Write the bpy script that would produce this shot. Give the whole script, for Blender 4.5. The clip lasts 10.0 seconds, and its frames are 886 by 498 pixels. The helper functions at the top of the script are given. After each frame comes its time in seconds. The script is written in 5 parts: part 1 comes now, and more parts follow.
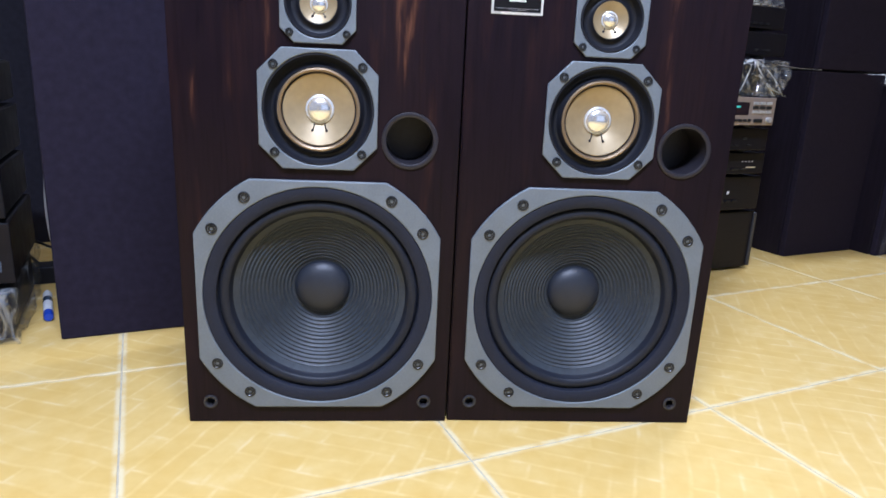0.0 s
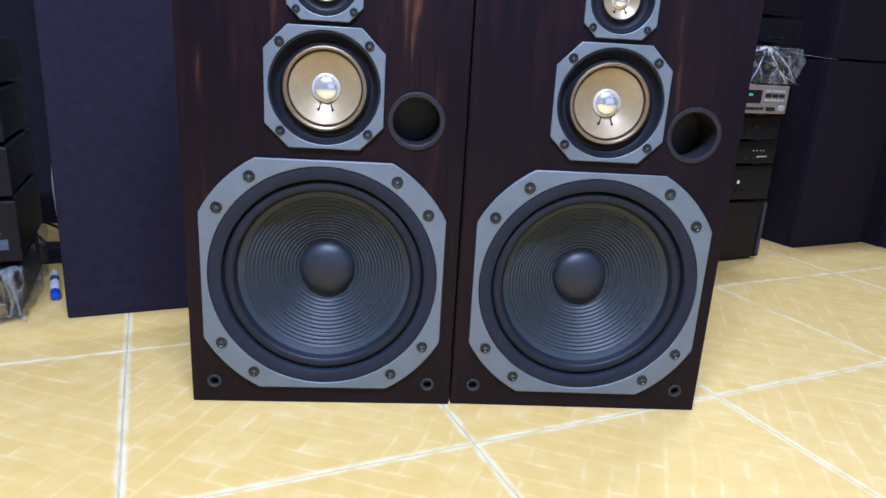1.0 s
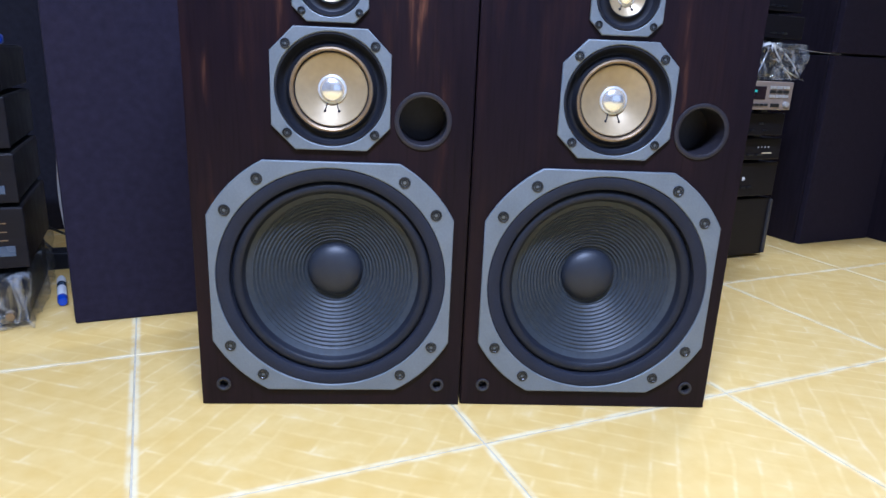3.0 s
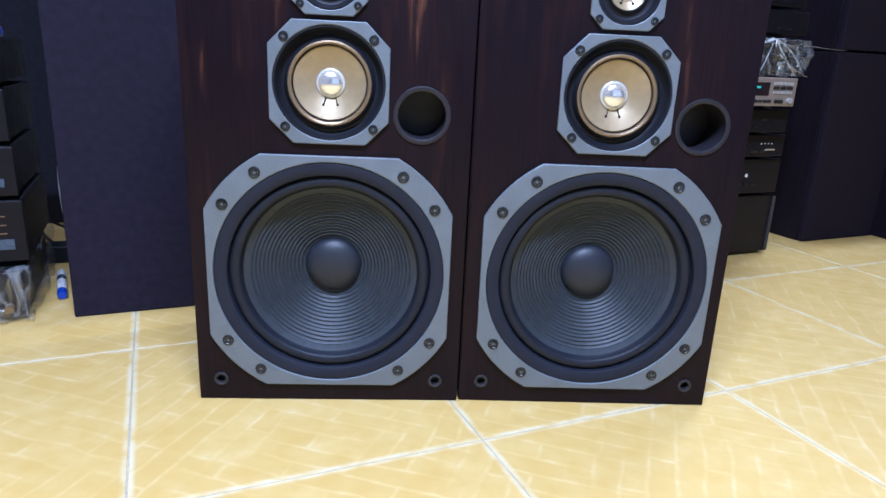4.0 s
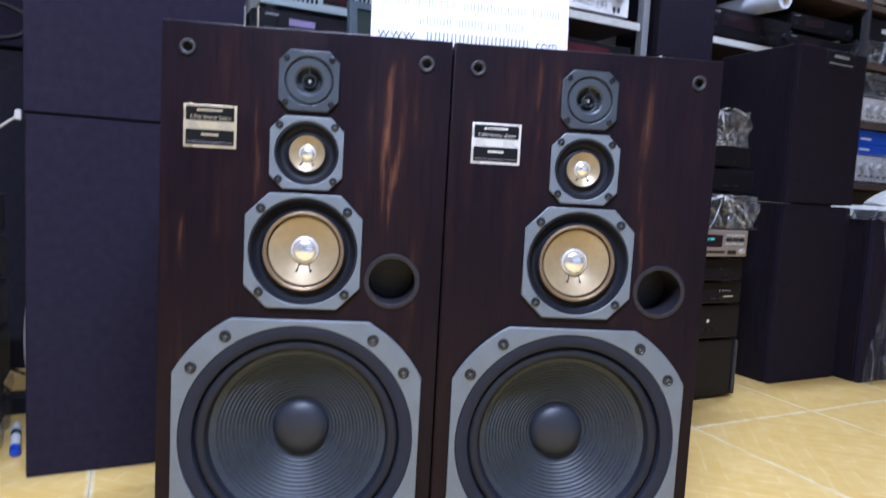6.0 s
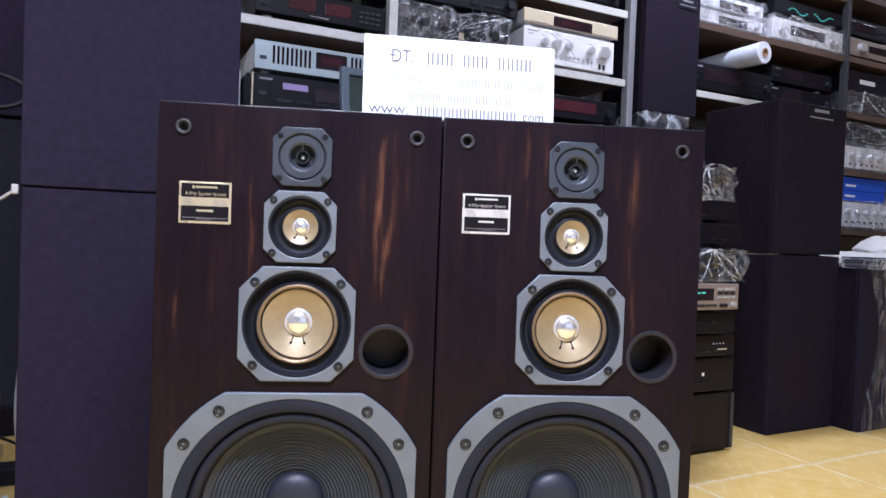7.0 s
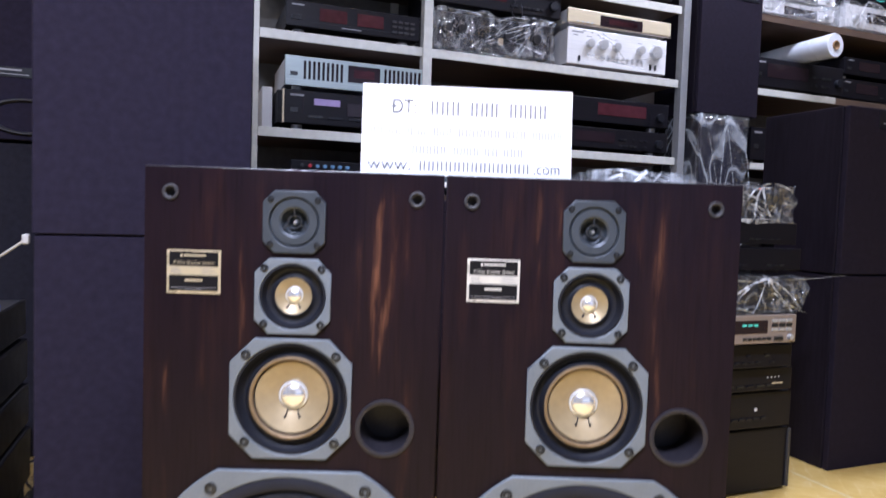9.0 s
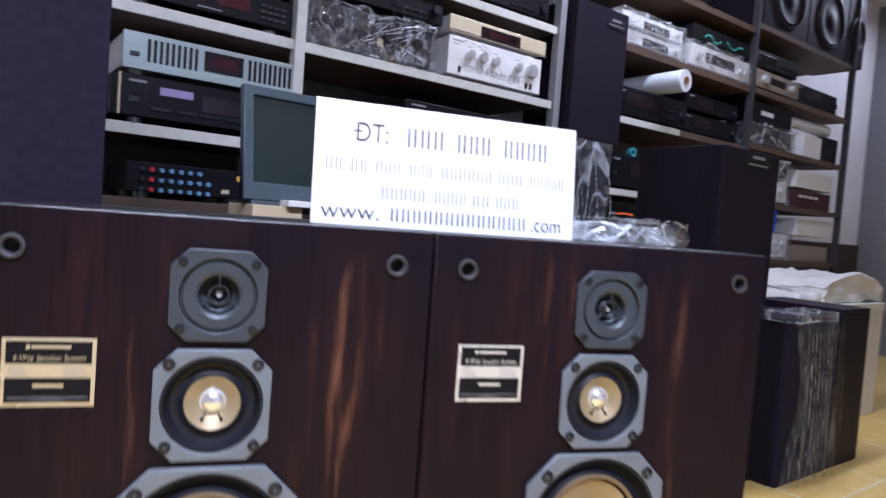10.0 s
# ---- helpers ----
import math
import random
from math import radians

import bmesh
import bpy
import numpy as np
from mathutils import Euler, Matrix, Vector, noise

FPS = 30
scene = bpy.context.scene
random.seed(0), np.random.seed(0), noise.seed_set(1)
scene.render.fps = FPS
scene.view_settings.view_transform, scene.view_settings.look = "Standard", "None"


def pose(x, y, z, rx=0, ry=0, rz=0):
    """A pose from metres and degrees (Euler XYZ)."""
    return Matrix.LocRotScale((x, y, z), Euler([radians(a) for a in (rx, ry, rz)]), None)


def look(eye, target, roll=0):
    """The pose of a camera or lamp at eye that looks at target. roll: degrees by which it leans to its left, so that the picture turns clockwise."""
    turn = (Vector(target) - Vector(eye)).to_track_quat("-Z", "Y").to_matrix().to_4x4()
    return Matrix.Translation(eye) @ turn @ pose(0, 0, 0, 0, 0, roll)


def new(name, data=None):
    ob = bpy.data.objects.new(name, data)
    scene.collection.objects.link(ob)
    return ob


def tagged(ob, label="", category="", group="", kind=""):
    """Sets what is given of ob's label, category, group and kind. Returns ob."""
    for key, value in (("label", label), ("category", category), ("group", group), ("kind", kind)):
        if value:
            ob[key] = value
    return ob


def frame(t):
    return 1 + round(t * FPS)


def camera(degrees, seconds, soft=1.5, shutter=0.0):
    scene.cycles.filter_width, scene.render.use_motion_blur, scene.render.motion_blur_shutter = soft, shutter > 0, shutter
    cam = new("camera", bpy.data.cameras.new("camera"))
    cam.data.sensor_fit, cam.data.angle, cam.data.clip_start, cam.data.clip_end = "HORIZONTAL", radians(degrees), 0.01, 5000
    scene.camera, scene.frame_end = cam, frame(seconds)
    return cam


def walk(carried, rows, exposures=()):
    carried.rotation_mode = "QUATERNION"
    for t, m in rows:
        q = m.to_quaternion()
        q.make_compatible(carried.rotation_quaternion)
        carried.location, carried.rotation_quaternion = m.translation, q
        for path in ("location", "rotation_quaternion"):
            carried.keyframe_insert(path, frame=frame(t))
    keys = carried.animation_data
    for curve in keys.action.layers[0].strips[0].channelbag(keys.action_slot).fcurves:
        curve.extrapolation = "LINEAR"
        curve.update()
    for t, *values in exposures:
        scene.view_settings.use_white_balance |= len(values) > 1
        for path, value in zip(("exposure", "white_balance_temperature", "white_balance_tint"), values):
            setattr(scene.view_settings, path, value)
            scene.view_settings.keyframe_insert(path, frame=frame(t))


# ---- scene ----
cam = camera(67.7, 10.0, shutter=0.7)
PATH = [
    (0, (-0.115, -1.02, 0.586), (0.068, 0.902, 0.064), 2.7),
    (0.5, (-0.11, -1.017, 0.576), (0.047, 0.9, 0.028), 3.0),
    (1, (-0.11, -1.017, 0.572), (0.05, 0.899, 0.02), 3.3),
    (1.5, (-0.112, -1.019, 0.573), (0.038, 0.898, 0.023), 3.0),
    (2, (-0.112, -1.021, 0.577), (0.025, 0.903, 0.044), 3.0),
    (2.2, (-0.12, -1.021, 0.574), (0.016, 0.902, 0.04), 2.7),
    (3.3, (-0.117, -1.014, 0.568), (0.037, 0.903, 0.018), 2.5),
    (3.5, (-0.112, -1.014, 0.568), (0.033, 0.903, 0.017), 2.5),
    (4, (-0.111, -1.011, 0.566), (0.032, 0.904, 0.007), 2.7),
    (4.5, (-0.111, -1.009, 0.563), (0.032, 0.905, 0.001), 2.7),
    (5, (-0.112, -1.012, 0.581), (0.054, 0.923, 0.103), 3.4),
    (5.5, (-0.11, -1.021, 0.609), (0.084, 0.948, 0.314), 3.9),
    (6, (-0.109, -1.028, 0.627), (0.103, 0.952, 0.447), 3.1),
    (6.2, (-0.121, -1.025, 0.634), (0.122, 0.956, 0.503), 2.9),
    (7.3, (-0.102, -1.047, 0.67), (0.102, 0.943, 0.653), 1.4),
    (7.5, (-0.099, -1.053, 0.67), (0.099, 0.937, 0.669), 0.8),
    (8, (-0.105, -1.057, 0.679), (0.111, 0.931, 0.663), 1.7),
    (8.5, (-0.07, -1.025, 0.704), (0.083, 0.97, 0.705), 1.1),
    (8.8, (-0.039, -0.976, 0.75), (0.005, 1.023, 0.712), 1.1),
    (9, (-0.021, -0.957, 0.795), (0.024, 1.04, 0.692), 1.9),
    (9.3, (-0.062, -0.9, 0.821), (0.076, 1.094, 0.741), 1.9),
    (9.5, (-0.1, -0.839, 0.83), (0.19, 1.14, 0.784), 2.7),
    (9.8, (-0.163, -0.733, 0.844), (0.348, 1.199, 0.774), 3.8),
    (10, (-0.202, -0.675, 0.866), (0.397, 1.231, 0.782), 4.3),
]
walk(cam, [(t, look(eye, target, roll)) for t, eye, target, roll in PATH],
     [(0.0, 0.06, 5350, 23), (1.0, 0.08, 4940, 24), (4.8, 0.08, 4870, 24), (6.2, 0.12, 5350, 26), (7.3, 0.23, 5700, 28), (9.2, 0.22, 5700, 28), (10.0, -0.02, 5650, 28)])

# ---- light ----
ROOM = pose(0.031, -0.119, 0, 0, 0, 19.5)      # the shop's own axes: u along the shelves, v towards them

world = bpy.data.worlds.new("shop_air")
scene.world = world
world.use_nodes = True
world.node_tree.nodes["Background"].inputs[0].default_value = (0.75, 0.85, 1.0, 1)
world.node_tree.nodes["Background"].inputs[1].default_value = 0.12


def area(name, u, v, z, tilt, turn, w, h, watts, colour):
    data = bpy.data.lights.new(name, "AREA")
    data.shape, data.size, data.size_y, data.energy, data.color = "RECTANGLE", w, h, watts, colour
    ob = new(name, data)
    ob.matrix_world = ROOM @ pose(u, v, z, tilt, 0, turn)
    return ob


area("tube_light_front", -0.65, -0.95, 2.35, 0, 0, 1.2, 0.12, 110, (0.86, 0.94, 1.0))
# Fill lamp added to brighten the shelf fronts; no such tube is seen.
area("shelf_fill_light", 1.8, 0.85, 2.86, 0, 0, 1.2, 0.12, 42, (0.86, 0.94, 1.0))
# Second added fill, for the right end wall, without a known source.
area("wall_fill_light", 5.2, 1.30, 2.86, 0, 0, 1.2, 0.12, 13, (0.86, 0.94, 1.0))
area("shopfront_daylight", 0.4, -3.9, 1.35, 90, 0, 3.2, 2.1, 10, (0.72, 0.86, 1.0))


# ---- materials ----
def material(name):
    m = bpy.data.materials.new(name)
    m.use_nodes = True
    return m, m.node_tree.nodes, m.node_tree.links, m.node_tree.nodes["Principled BSDF"]


def plain(name, colour, rough=0.5, metal=0.0, grain=60.0, vary=0.25, bump=0.05, emit=0.0, stretch=(1, 1, 1), spec=0.5):
    """Colour with a fine grain, a broad soiling, uneven gloss and a light relief."""
    m, n, l, b = material(name)
    tc = n.new("ShaderNodeTexCoord")
    mp = n.new("ShaderNodeMapping")
    mp.inputs["Scale"].default_value = stretch
    fine, broad = n.new("ShaderNodeTexNoise"), n.new("ShaderNodeTexNoise")
    fine.inputs["Scale"].default_value, fine.inputs["Detail"].default_value = grain, 5
    broad.inputs["Scale"].default_value, broad.inputs["Detail"].default_value = grain / 12, 3
    l.new(tc.outputs["Object"], mp.inputs[0])
    l.new(mp.outputs[0], fine.inputs["Vector"])
    l.new(mp.outputs[0], broad.inputs["Vector"])
    add = n.new("ShaderNodeMath")
    l.new(fine.outputs["Fac"], add.inputs[0])
    l.new(broad.outputs["Fac"], add.inputs[1])
    rng = n.new("ShaderNodeMapRange")
    rng.inputs["From Min"].default_value, rng.inputs["From Max"].default_value = 0.6, 1.4
    rng.inputs["To Min"].default_value, rng.inputs["To Max"].default_value = 1 - vary, 1 + vary
    l.new(add.outputs[0], rng.inputs["Value"])
    mul = n.new("ShaderNodeMix")
    mul.data_type, mul.blend_type = "RGBA", "MULTIPLY"
    mul.inputs["Factor"].default_value = 1
    mul.inputs["A"].default_value = (*colour, 1)
    l.new(rng.outputs[0], mul.inputs["B"])
    l.new(mul.outputs["Result"], b.inputs["Base Color"])
    rr = n.new("ShaderNodeMapRange")
    rr.inputs["To Min"].default_value, rr.inputs["To Max"].default_value = max(rough - 0.1, 0.03), min(rough + 0.12, 1)
    l.new(broad.outputs["Fac"], rr.inputs["Value"])
    l.new(rr.outputs[0], b.inputs["Roughness"])
    b.inputs["Metallic"].default_value = metal
    b.inputs["Specular IOR Level"].default_value = spec
    if bump:
        bp = n.new("ShaderNodeBump")
        bp.inputs["Strength"].default_value, bp.inputs["Distance"].default_value = bump, 0.002
        l.new(fine.outputs["Fac"], bp.inputs["Height"])
        l.new(bp.outputs[0], b.inputs["Normal"])
    if emit:
        b.inputs["Emission Color"].default_value, b.inputs["Emission Strength"].default_value = (*colour, 1), emit
    return m


def rosewood(name, figure):
    """Near-black vinyl rosewood. figure: reddish heart streaks (x, half width, z low, z high, strength) on the front."""
    m, n, l, b = material(name)
    tc = n.new("ShaderNodeTexCoord")

    def math_node(op, x, y=None, z=None):
        q = n.new("ShaderNodeMath")
        q.operation = op
        for k, v in enumerate((x, y, z)):
            if v is None:
                continue
            if isinstance(v, (int, float)):
                q.inputs[k].default_value = v
            else:
                l.new(v, q.inputs[k])
        return q.outputs[0]

    def ramped(value, lo, hi, smooth=False):
        r = n.new("ShaderNodeMapRange")
        r.interpolation_type = "SMOOTHSTEP" if smooth else "LINEAR"
        r.inputs["From Min"].default_value, r.inputs["From Max"].default_value = lo, hi
        l.new(value, r.inputs["Value"])
        return r.outputs[0]

    def grain(scale, stretch, detail=4, warp=0.6):
        mp = n.new("ShaderNodeMapping")
        mp.inputs["Scale"].default_value = (1, 1, stretch)
        l.new(tc.outputs["Object"], mp.inputs[0])
        t = n.new("ShaderNodeTexNoise")
        t.inputs["Scale"].default_value, t.inputs["Detail"].default_value, t.inputs["Distortion"].default_value = scale, detail, warp
        l.new(mp.outputs[0], t.inputs["Vector"])
        return t.outputs["Fac"]

    thin = ramped(grain(95, 0.10, 5, 0.3), 0.36, 0.66)
    pores = ramped(grain(260, 0.05, 2, 0), 0.45, 0.75)
    faint = ramped(grain(17, 0.14, 5, 0.8), 0.52, 0.74)
    blotch = ramped(grain(7, 0.45, 4, 0.6), 0.40, 0.66)
    sep = n.new("ShaderNodeSeparateXYZ")
    l.new(tc.outputs["Object"], sep.inputs[0])
    xx = math_node("ADD", sep.outputs["X"], math_node("MULTIPLY_ADD", grain(16, 0.25, 4, 0.2), 0.024, -0.012))
    zz = math_node("ADD", sep.outputs["Z"], math_node("MULTIPLY_ADD", grain(70, 0.12, 3, 0.2), 0.22, -0.11))
    heart = 0.0
    for x, half, low, high, strength in figure:
        across = ramped(math_node("ABSOLUTE", math_node("SUBTRACT", xx, x)), half * 1.55, half * 0.10, True)
        along = ramped(math_node("ABSOLUTE", math_node("SUBTRACT", zz, (low + high) / 2)), (high - low) / 2 + 0.02, (high - low) * 0.28, True)
        heart = math_node("MULTIPLY_ADD", math_node("MULTIPLY", across, along), strength, heart)
    flake = ramped(grain(44, 0.12, 6, 0.25), 0.36, 0.62)
    core = math_node("MULTIPLY", math_node("MULTIPLY", heart, math_node("MULTIPLY_ADD", thin, 0.7, 0.3)), math_node("MULTIPLY_ADD", flake, 0.85, 0.25))
    back = math_node("MULTIPLY", math_node("MULTIPLY", faint, thin), 0.24)
    tone = math_node("MULTIPLY_ADD", blotch, 0.06, math_node("ADD", core, back))
    ramp = n.new("ShaderNodeValToRGB")
    e = ramp.color_ramp.elements
    e[0].position, e[0].color = 0.0, (0.0080, 0.0040, 0.0075, 1)
    e[1].position, e[1].color = 0.9, (0.145, 0.060, 0.032, 1)
    k = e.new(0.25)
    k.color = (0.020, 0.0080, 0.0088, 1)
    l.new(tone, ramp.inputs[0])
    dark = n.new("ShaderNodeMix")
    dark.data_type, dark.blend_type = "RGBA", "MULTIPLY"
    l.new(pores, dark.inputs["Factor"])
    l.new(ramp.outputs[0], dark.inputs["A"])
    dark.inputs["B"].default_value = (0.62, 0.58, 0.60, 1)
    l.new(dark.outputs["Result"], b.inputs["Base Color"])
    l.new(math_node("MULTIPLY_ADD", blotch, 0.10, 0.37), b.inputs["Roughness"])
    b.inputs["Specular IOR Level"].default_value = 0.17
    bp = n.new("ShaderNodeBump")
    bp.inputs["Strength"].default_value, bp.inputs["Distance"].default_value = 0.08, 0.001
    l.new(pores, bp.inputs["Height"])
    l.new(bp.outputs[0], b.inputs["Normal"])
    return m


def floor_tile():
    """Glazed yellow tile with soft paler brush strokes running two ways in blocks."""
    m, n, l, b = material("yellow_glazed_tile")
    tc, info = n.new("ShaderNodeTexCoord"), n.new("ShaderNodeObjectInfo")
    off = n.new("ShaderNodeVectorMath")
    off.operation = "ADD"
    sc = n.new("ShaderNodeMath")
    sc.operation, sc.inputs[1].default_value = "MULTIPLY", 0.4
    l.new(info.outputs["Random"], sc.inputs[0])
    l.new(tc.outputs["Object"], off.inputs[0])
    l.new(sc.outputs[0], off.inputs[1])

    def strokes(turn):
        mp = n.new("ShaderNodeMapping")
        mp.inputs["Rotation"].default_value = (0, 0, radians(turn))
        mp.inputs["Scale"].default_value = (1, 1, 1)
        l.new(off.outputs[0], mp.inputs[0])
        w = n.new("ShaderNodeTexBrick")
        w.inputs["Scale"].default_value = 1.0
        w.inputs["Brick Width"].default_value, w.inputs["Row Height"].default_value = 0.17, 0.038
        w.inputs["Mortar Size"].default_value, w.inputs["Mortar Smooth"].default_value = 0.0055, 0.9
        w.inputs["Color1"].default_value, w.inputs["Color2"].default_value = (0.32, 0.32, 0.32, 1), (0.50, 0.50, 0.50, 1)
        w.inputs["Mortar"].default_value = (0.585, 0.585, 0.585, 1)
        nz = n.new("ShaderNodeTexNoise")
        nz.inputs["Scale"].default_value = 9
        wob = n.new("ShaderNodeMix")
        wob.data_type = "VECTOR"
        wob.inputs["Factor"].default_value = 0.024
        l.new(mp.outputs[0], nz.inputs["Vector"])
        l.new(mp.outputs[0], wob.inputs["A"])
        l.new(nz.outputs["Color"], wob.inputs["B"])
        l.new(wob.outputs["Result"], w.inputs["Vector"])
        return w.outputs["Color"]

    chk = n.new("ShaderNodeTexNoise")
    chk.inputs["Scale"].default_value, chk.inputs["Detail"].default_value = 3.5, 1.0
    l.new(off.outputs[0], chk.inputs["Vector"])
    soft = n.new("ShaderNodeMapRange")
    soft.inputs["From Min"].default_value, soft.inputs["From Max"].default_value = 0.46, 0.54
    l.new(chk.outputs["Fac"], soft.inputs["Value"])
    pick = n.new("ShaderNodeMix")
    pick.data_type = "RGBA"
    l.new(soft.outputs[0], pick.inputs["Factor"])
    l.new(strokes(40), pick.inputs["A"])
    l.new(strokes(-50), pick.inputs["B"])
    cloud = n.new("ShaderNodeTexNoise")
    cloud.inputs["Scale"].default_value, cloud.inputs["Detail"].default_value = 24, 8
    l.new(off.outputs[0], cloud.inputs["Vector"])
    add = n.new("ShaderNodeMath")
    add.operation = "MULTIPLY"
    l.new(pick.outputs["Result"], add.inputs[0])
    l.new(cloud.outputs["Fac"], add.inputs[1])
    ramp = n.new("ShaderNodeValToRGB")
    e = ramp.color_ramp.elements
    e[0].position, e[0].color = 0.05, (0.68, 0.44, 0.110, 1)
    e[1].position, e[1].color = 0.54, (0.85, 0.70, 0.40, 1)
    k = e.new(0.28)
    k.color = (0.76, 0.54, 0.185, 1)
    l.new(add.outputs[0], ramp.inputs[0])
    # paler worn rim of each tile
    sep = n.new("ShaderNodeSeparateXYZ")
    l.new(tc.outputs["Object"], sep.inputs[0])
    sides = []
    for axis in ("X", "Y"):
        a = n.new("ShaderNodeMath")
        a.operation, a.inputs[1].default_value = "SUBTRACT", 0.25
        l.new(sep.outputs[axis], a.inputs[0])
        c = n.new("ShaderNodeMath")
        c.operation = "ABSOLUTE"
        l.new(a.outputs[0], c.inputs[0])
        sides.append(c.outputs[0])
    big = n.new("ShaderNodeMath")
    big.operation = "MAXIMUM"
    l.new(sides[0], big.inputs[0])
    l.new(sides[1], big.inputs[1])
    rim = n.new("ShaderNodeMapRange")
    rim.interpolation_type = "SMOOTHSTEP"
    rim.inputs["From Min"].default_value, rim.inputs["From Max"].default_value = 0.2380, 0.2460
    l.new(big.outputs[0], rim.inputs["Value"])
    pale = n.new("ShaderNodeMix")
    pale.data_type = "RGBA"
    worn = n.new("ShaderNodeMath")
    worn.operation = "MULTIPLY"
    patch = n.new("ShaderNodeMapRange")
    patch.inputs["From Min"].default_value, patch.inputs["From Max"].default_value = 0.36, 0.60
    patch.inputs["To Min"].default_value, patch.inputs["To Max"].default_value = 0.25, 1.0
    l.new(cloud.outputs["Fac"], patch.inputs["Value"])
    l.new(rim.outputs[0], worn.inputs[0])
    l.new(patch.outputs[0], worn.inputs[1])
    l.new(worn.outputs[0], pale.inputs["Factor"])
    l.new(ramp.outputs[0], pale.inputs["A"])
    pale.inputs["B"].default_value = (0.81, 0.69, 0.41, 1)
    l.new(pale.outputs["Result"], b.inputs["Base Color"])
    b.inputs["Roughness"].default_value = 0.42
    b.inputs["Specular IOR Level"].default_value = 0.35
    bp = n.new("ShaderNodeBump")
    bp.inputs["Strength"].default_value, bp.inputs["Distance"].default_value = 0.12, 0.001
    l.new(cloud.outputs["Fac"], bp.inputs["Height"])
    l.new(bp.outputs[0], b.inputs["Normal"])
    return m


def cling_film(name, stretch, scale, sheen, milk_glint):
    """Clear crumpled plastic: mostly seen through, with crease highlights drawn as pale lines."""
    m, n, l, b = material(name)
    out = n["Material Output"]
    tc, nz, vo = n.new("ShaderNodeTexCoord"), n.new("ShaderNodeTexNoise"), n.new("ShaderNodeTexNoise")
    nz.inputs["Scale"].default_value, nz.inputs["Detail"].default_value, nz.inputs["Distortion"].default_value = scale, 3, 2.0
    vo.inputs["Scale"].default_value, vo.inputs["Detail"].default_value, vo.inputs["Distortion"].default_value = scale * 0.6, 1.5, 2.0
    mp = n.new("ShaderNodeMapping")
    mp.inputs["Scale"].default_value = stretch
    l.new(tc.outputs["Object"], mp.inputs[0])
    l.new(mp.outputs[0], nz.inputs["Vector"])
    l.new(mp.outputs[0], vo.inputs["Vector"])
    bp = n.new("ShaderNodeBump")
    bp.inputs["Strength"].default_value, bp.inputs["Distance"].default_value = 1.0, 0.03
    l.new(nz.outputs["Fac"], bp.inputs["Height"])
    clear, gloss, haze = n.new("ShaderNodeBsdfTransparent"), n.new("ShaderNodeBsdfGlossy"), n.new("ShaderNodeBsdfDiffuse")
    gloss.inputs["Roughness"].default_value = 0.12
    haze.inputs["Color"].default_value = (0.8, 0.85, 0.9, 1)
    l.new(bp.outputs[0], gloss.inputs["Normal"])
    r1, r2 = n.new("ShaderNodeMapRange"), n.new("ShaderNodeMapRange")
    r1.inputs["From Min"].default_value, r1.inputs["From Max"].default_value = 0.45, 0.8
    r1.inputs["To Min"].default_value, r1.inputs["To Max"].default_value = sheen * 0.2, sheen
    l.new(nz.outputs["Fac"], r1.inputs["Value"])
    mid, dist = n.new("ShaderNodeMath"), n.new("ShaderNodeMath")
    mid.operation, mid.inputs[1].default_value = "SUBTRACT", 0.5
    dist.operation = "ABSOLUTE"
    l.new(vo.outputs["Fac"], mid.inputs[0])
    l.new(mid.outputs[0], dist.inputs[0])
    # Pale haze along noise contours paints the crease highlights, besides real milkiness.
    r2.inputs["From Min"].default_value, r2.inputs["From Max"].default_value = 0.0, 0.045
    r2.inputs["To Min"].default_value, r2.inputs["To Max"].default_value = milk_glint, milk_glint * 0.07
    l.new(dist.outputs[0], r2.inputs["Value"])
    a, c = n.new("ShaderNodeMixShader"), n.new("ShaderNodeMixShader")
    l.new(r1.outputs[0], a.inputs[0])
    l.new(clear.outputs[0], a.inputs[1])
    l.new(gloss.outputs[0], a.inputs[2])
    l.new(r2.outputs[0], c.inputs[0])
    l.new(a.outputs[0], c.inputs[1])
    l.new(haze.outputs[0], c.inputs[2])
    l.new(c.outputs[0], out.inputs["Surface"])
    return m


WOOD = rosewood("rosewood_vinyl", (
    (-0.083, 0.020, 0.600, 0.835, 0.62), (-0.092, 0.009, 0.560, 0.700, 0.45), (-0.052, 0.006, 0.710, 0.800, 0.35),
    (-0.119, 0.005, 0.640, 0.740, 0.40), (-0.131, 0.008, 0.565, 0.620, 0.60), (-0.287, 0.010, 0.565, 0.700, 0.40),
    (-0.265, 0.012, 0.750, 0.835, 0.30), (-0.043, 0.010, 0.400, 0.560, 0.30), (-0.345, 0.008, 0.510, 0.640, 0.55),
    (-0.398, 0.006, 0.515, 0.570, 0.45), (-0.395, 0.007, 0.320, 0.385, 0.45), (-0.050, 0.006, 0.335, 0.400, 0.45)))
WOODTWIN = rosewood("rosewood_vinyl_twin", (
    (-0.268, 0.013, 0.680, 0.850, 0.6), (-0.298, 0.007, 0.770, 0.835, 0.35), (-0.298, 0.006, 0.610, 0.690, 0.45),
    (-0.119, 0.014, 0.530, 0.820, 0.50), (-0.110, 0.004, 0.520, 0.640, 0.55), (-0.152, 0.015, 0.720, 0.830, 0.28),
    (-0.305, 0.007, 0.375, 0.440, 0.45), (-0.400, 0.010, 0.640, 0.760, 0.25)))
TILE = floor_tile()
FILM = cling_film("clear_plastic_film", (1, 0.7, 0.5), 21, 0.46, 0.24)
FILMMILK = cling_film("milky_plastic_film", (1, 0.7, 0.35), 9, 0.45, 0.42)
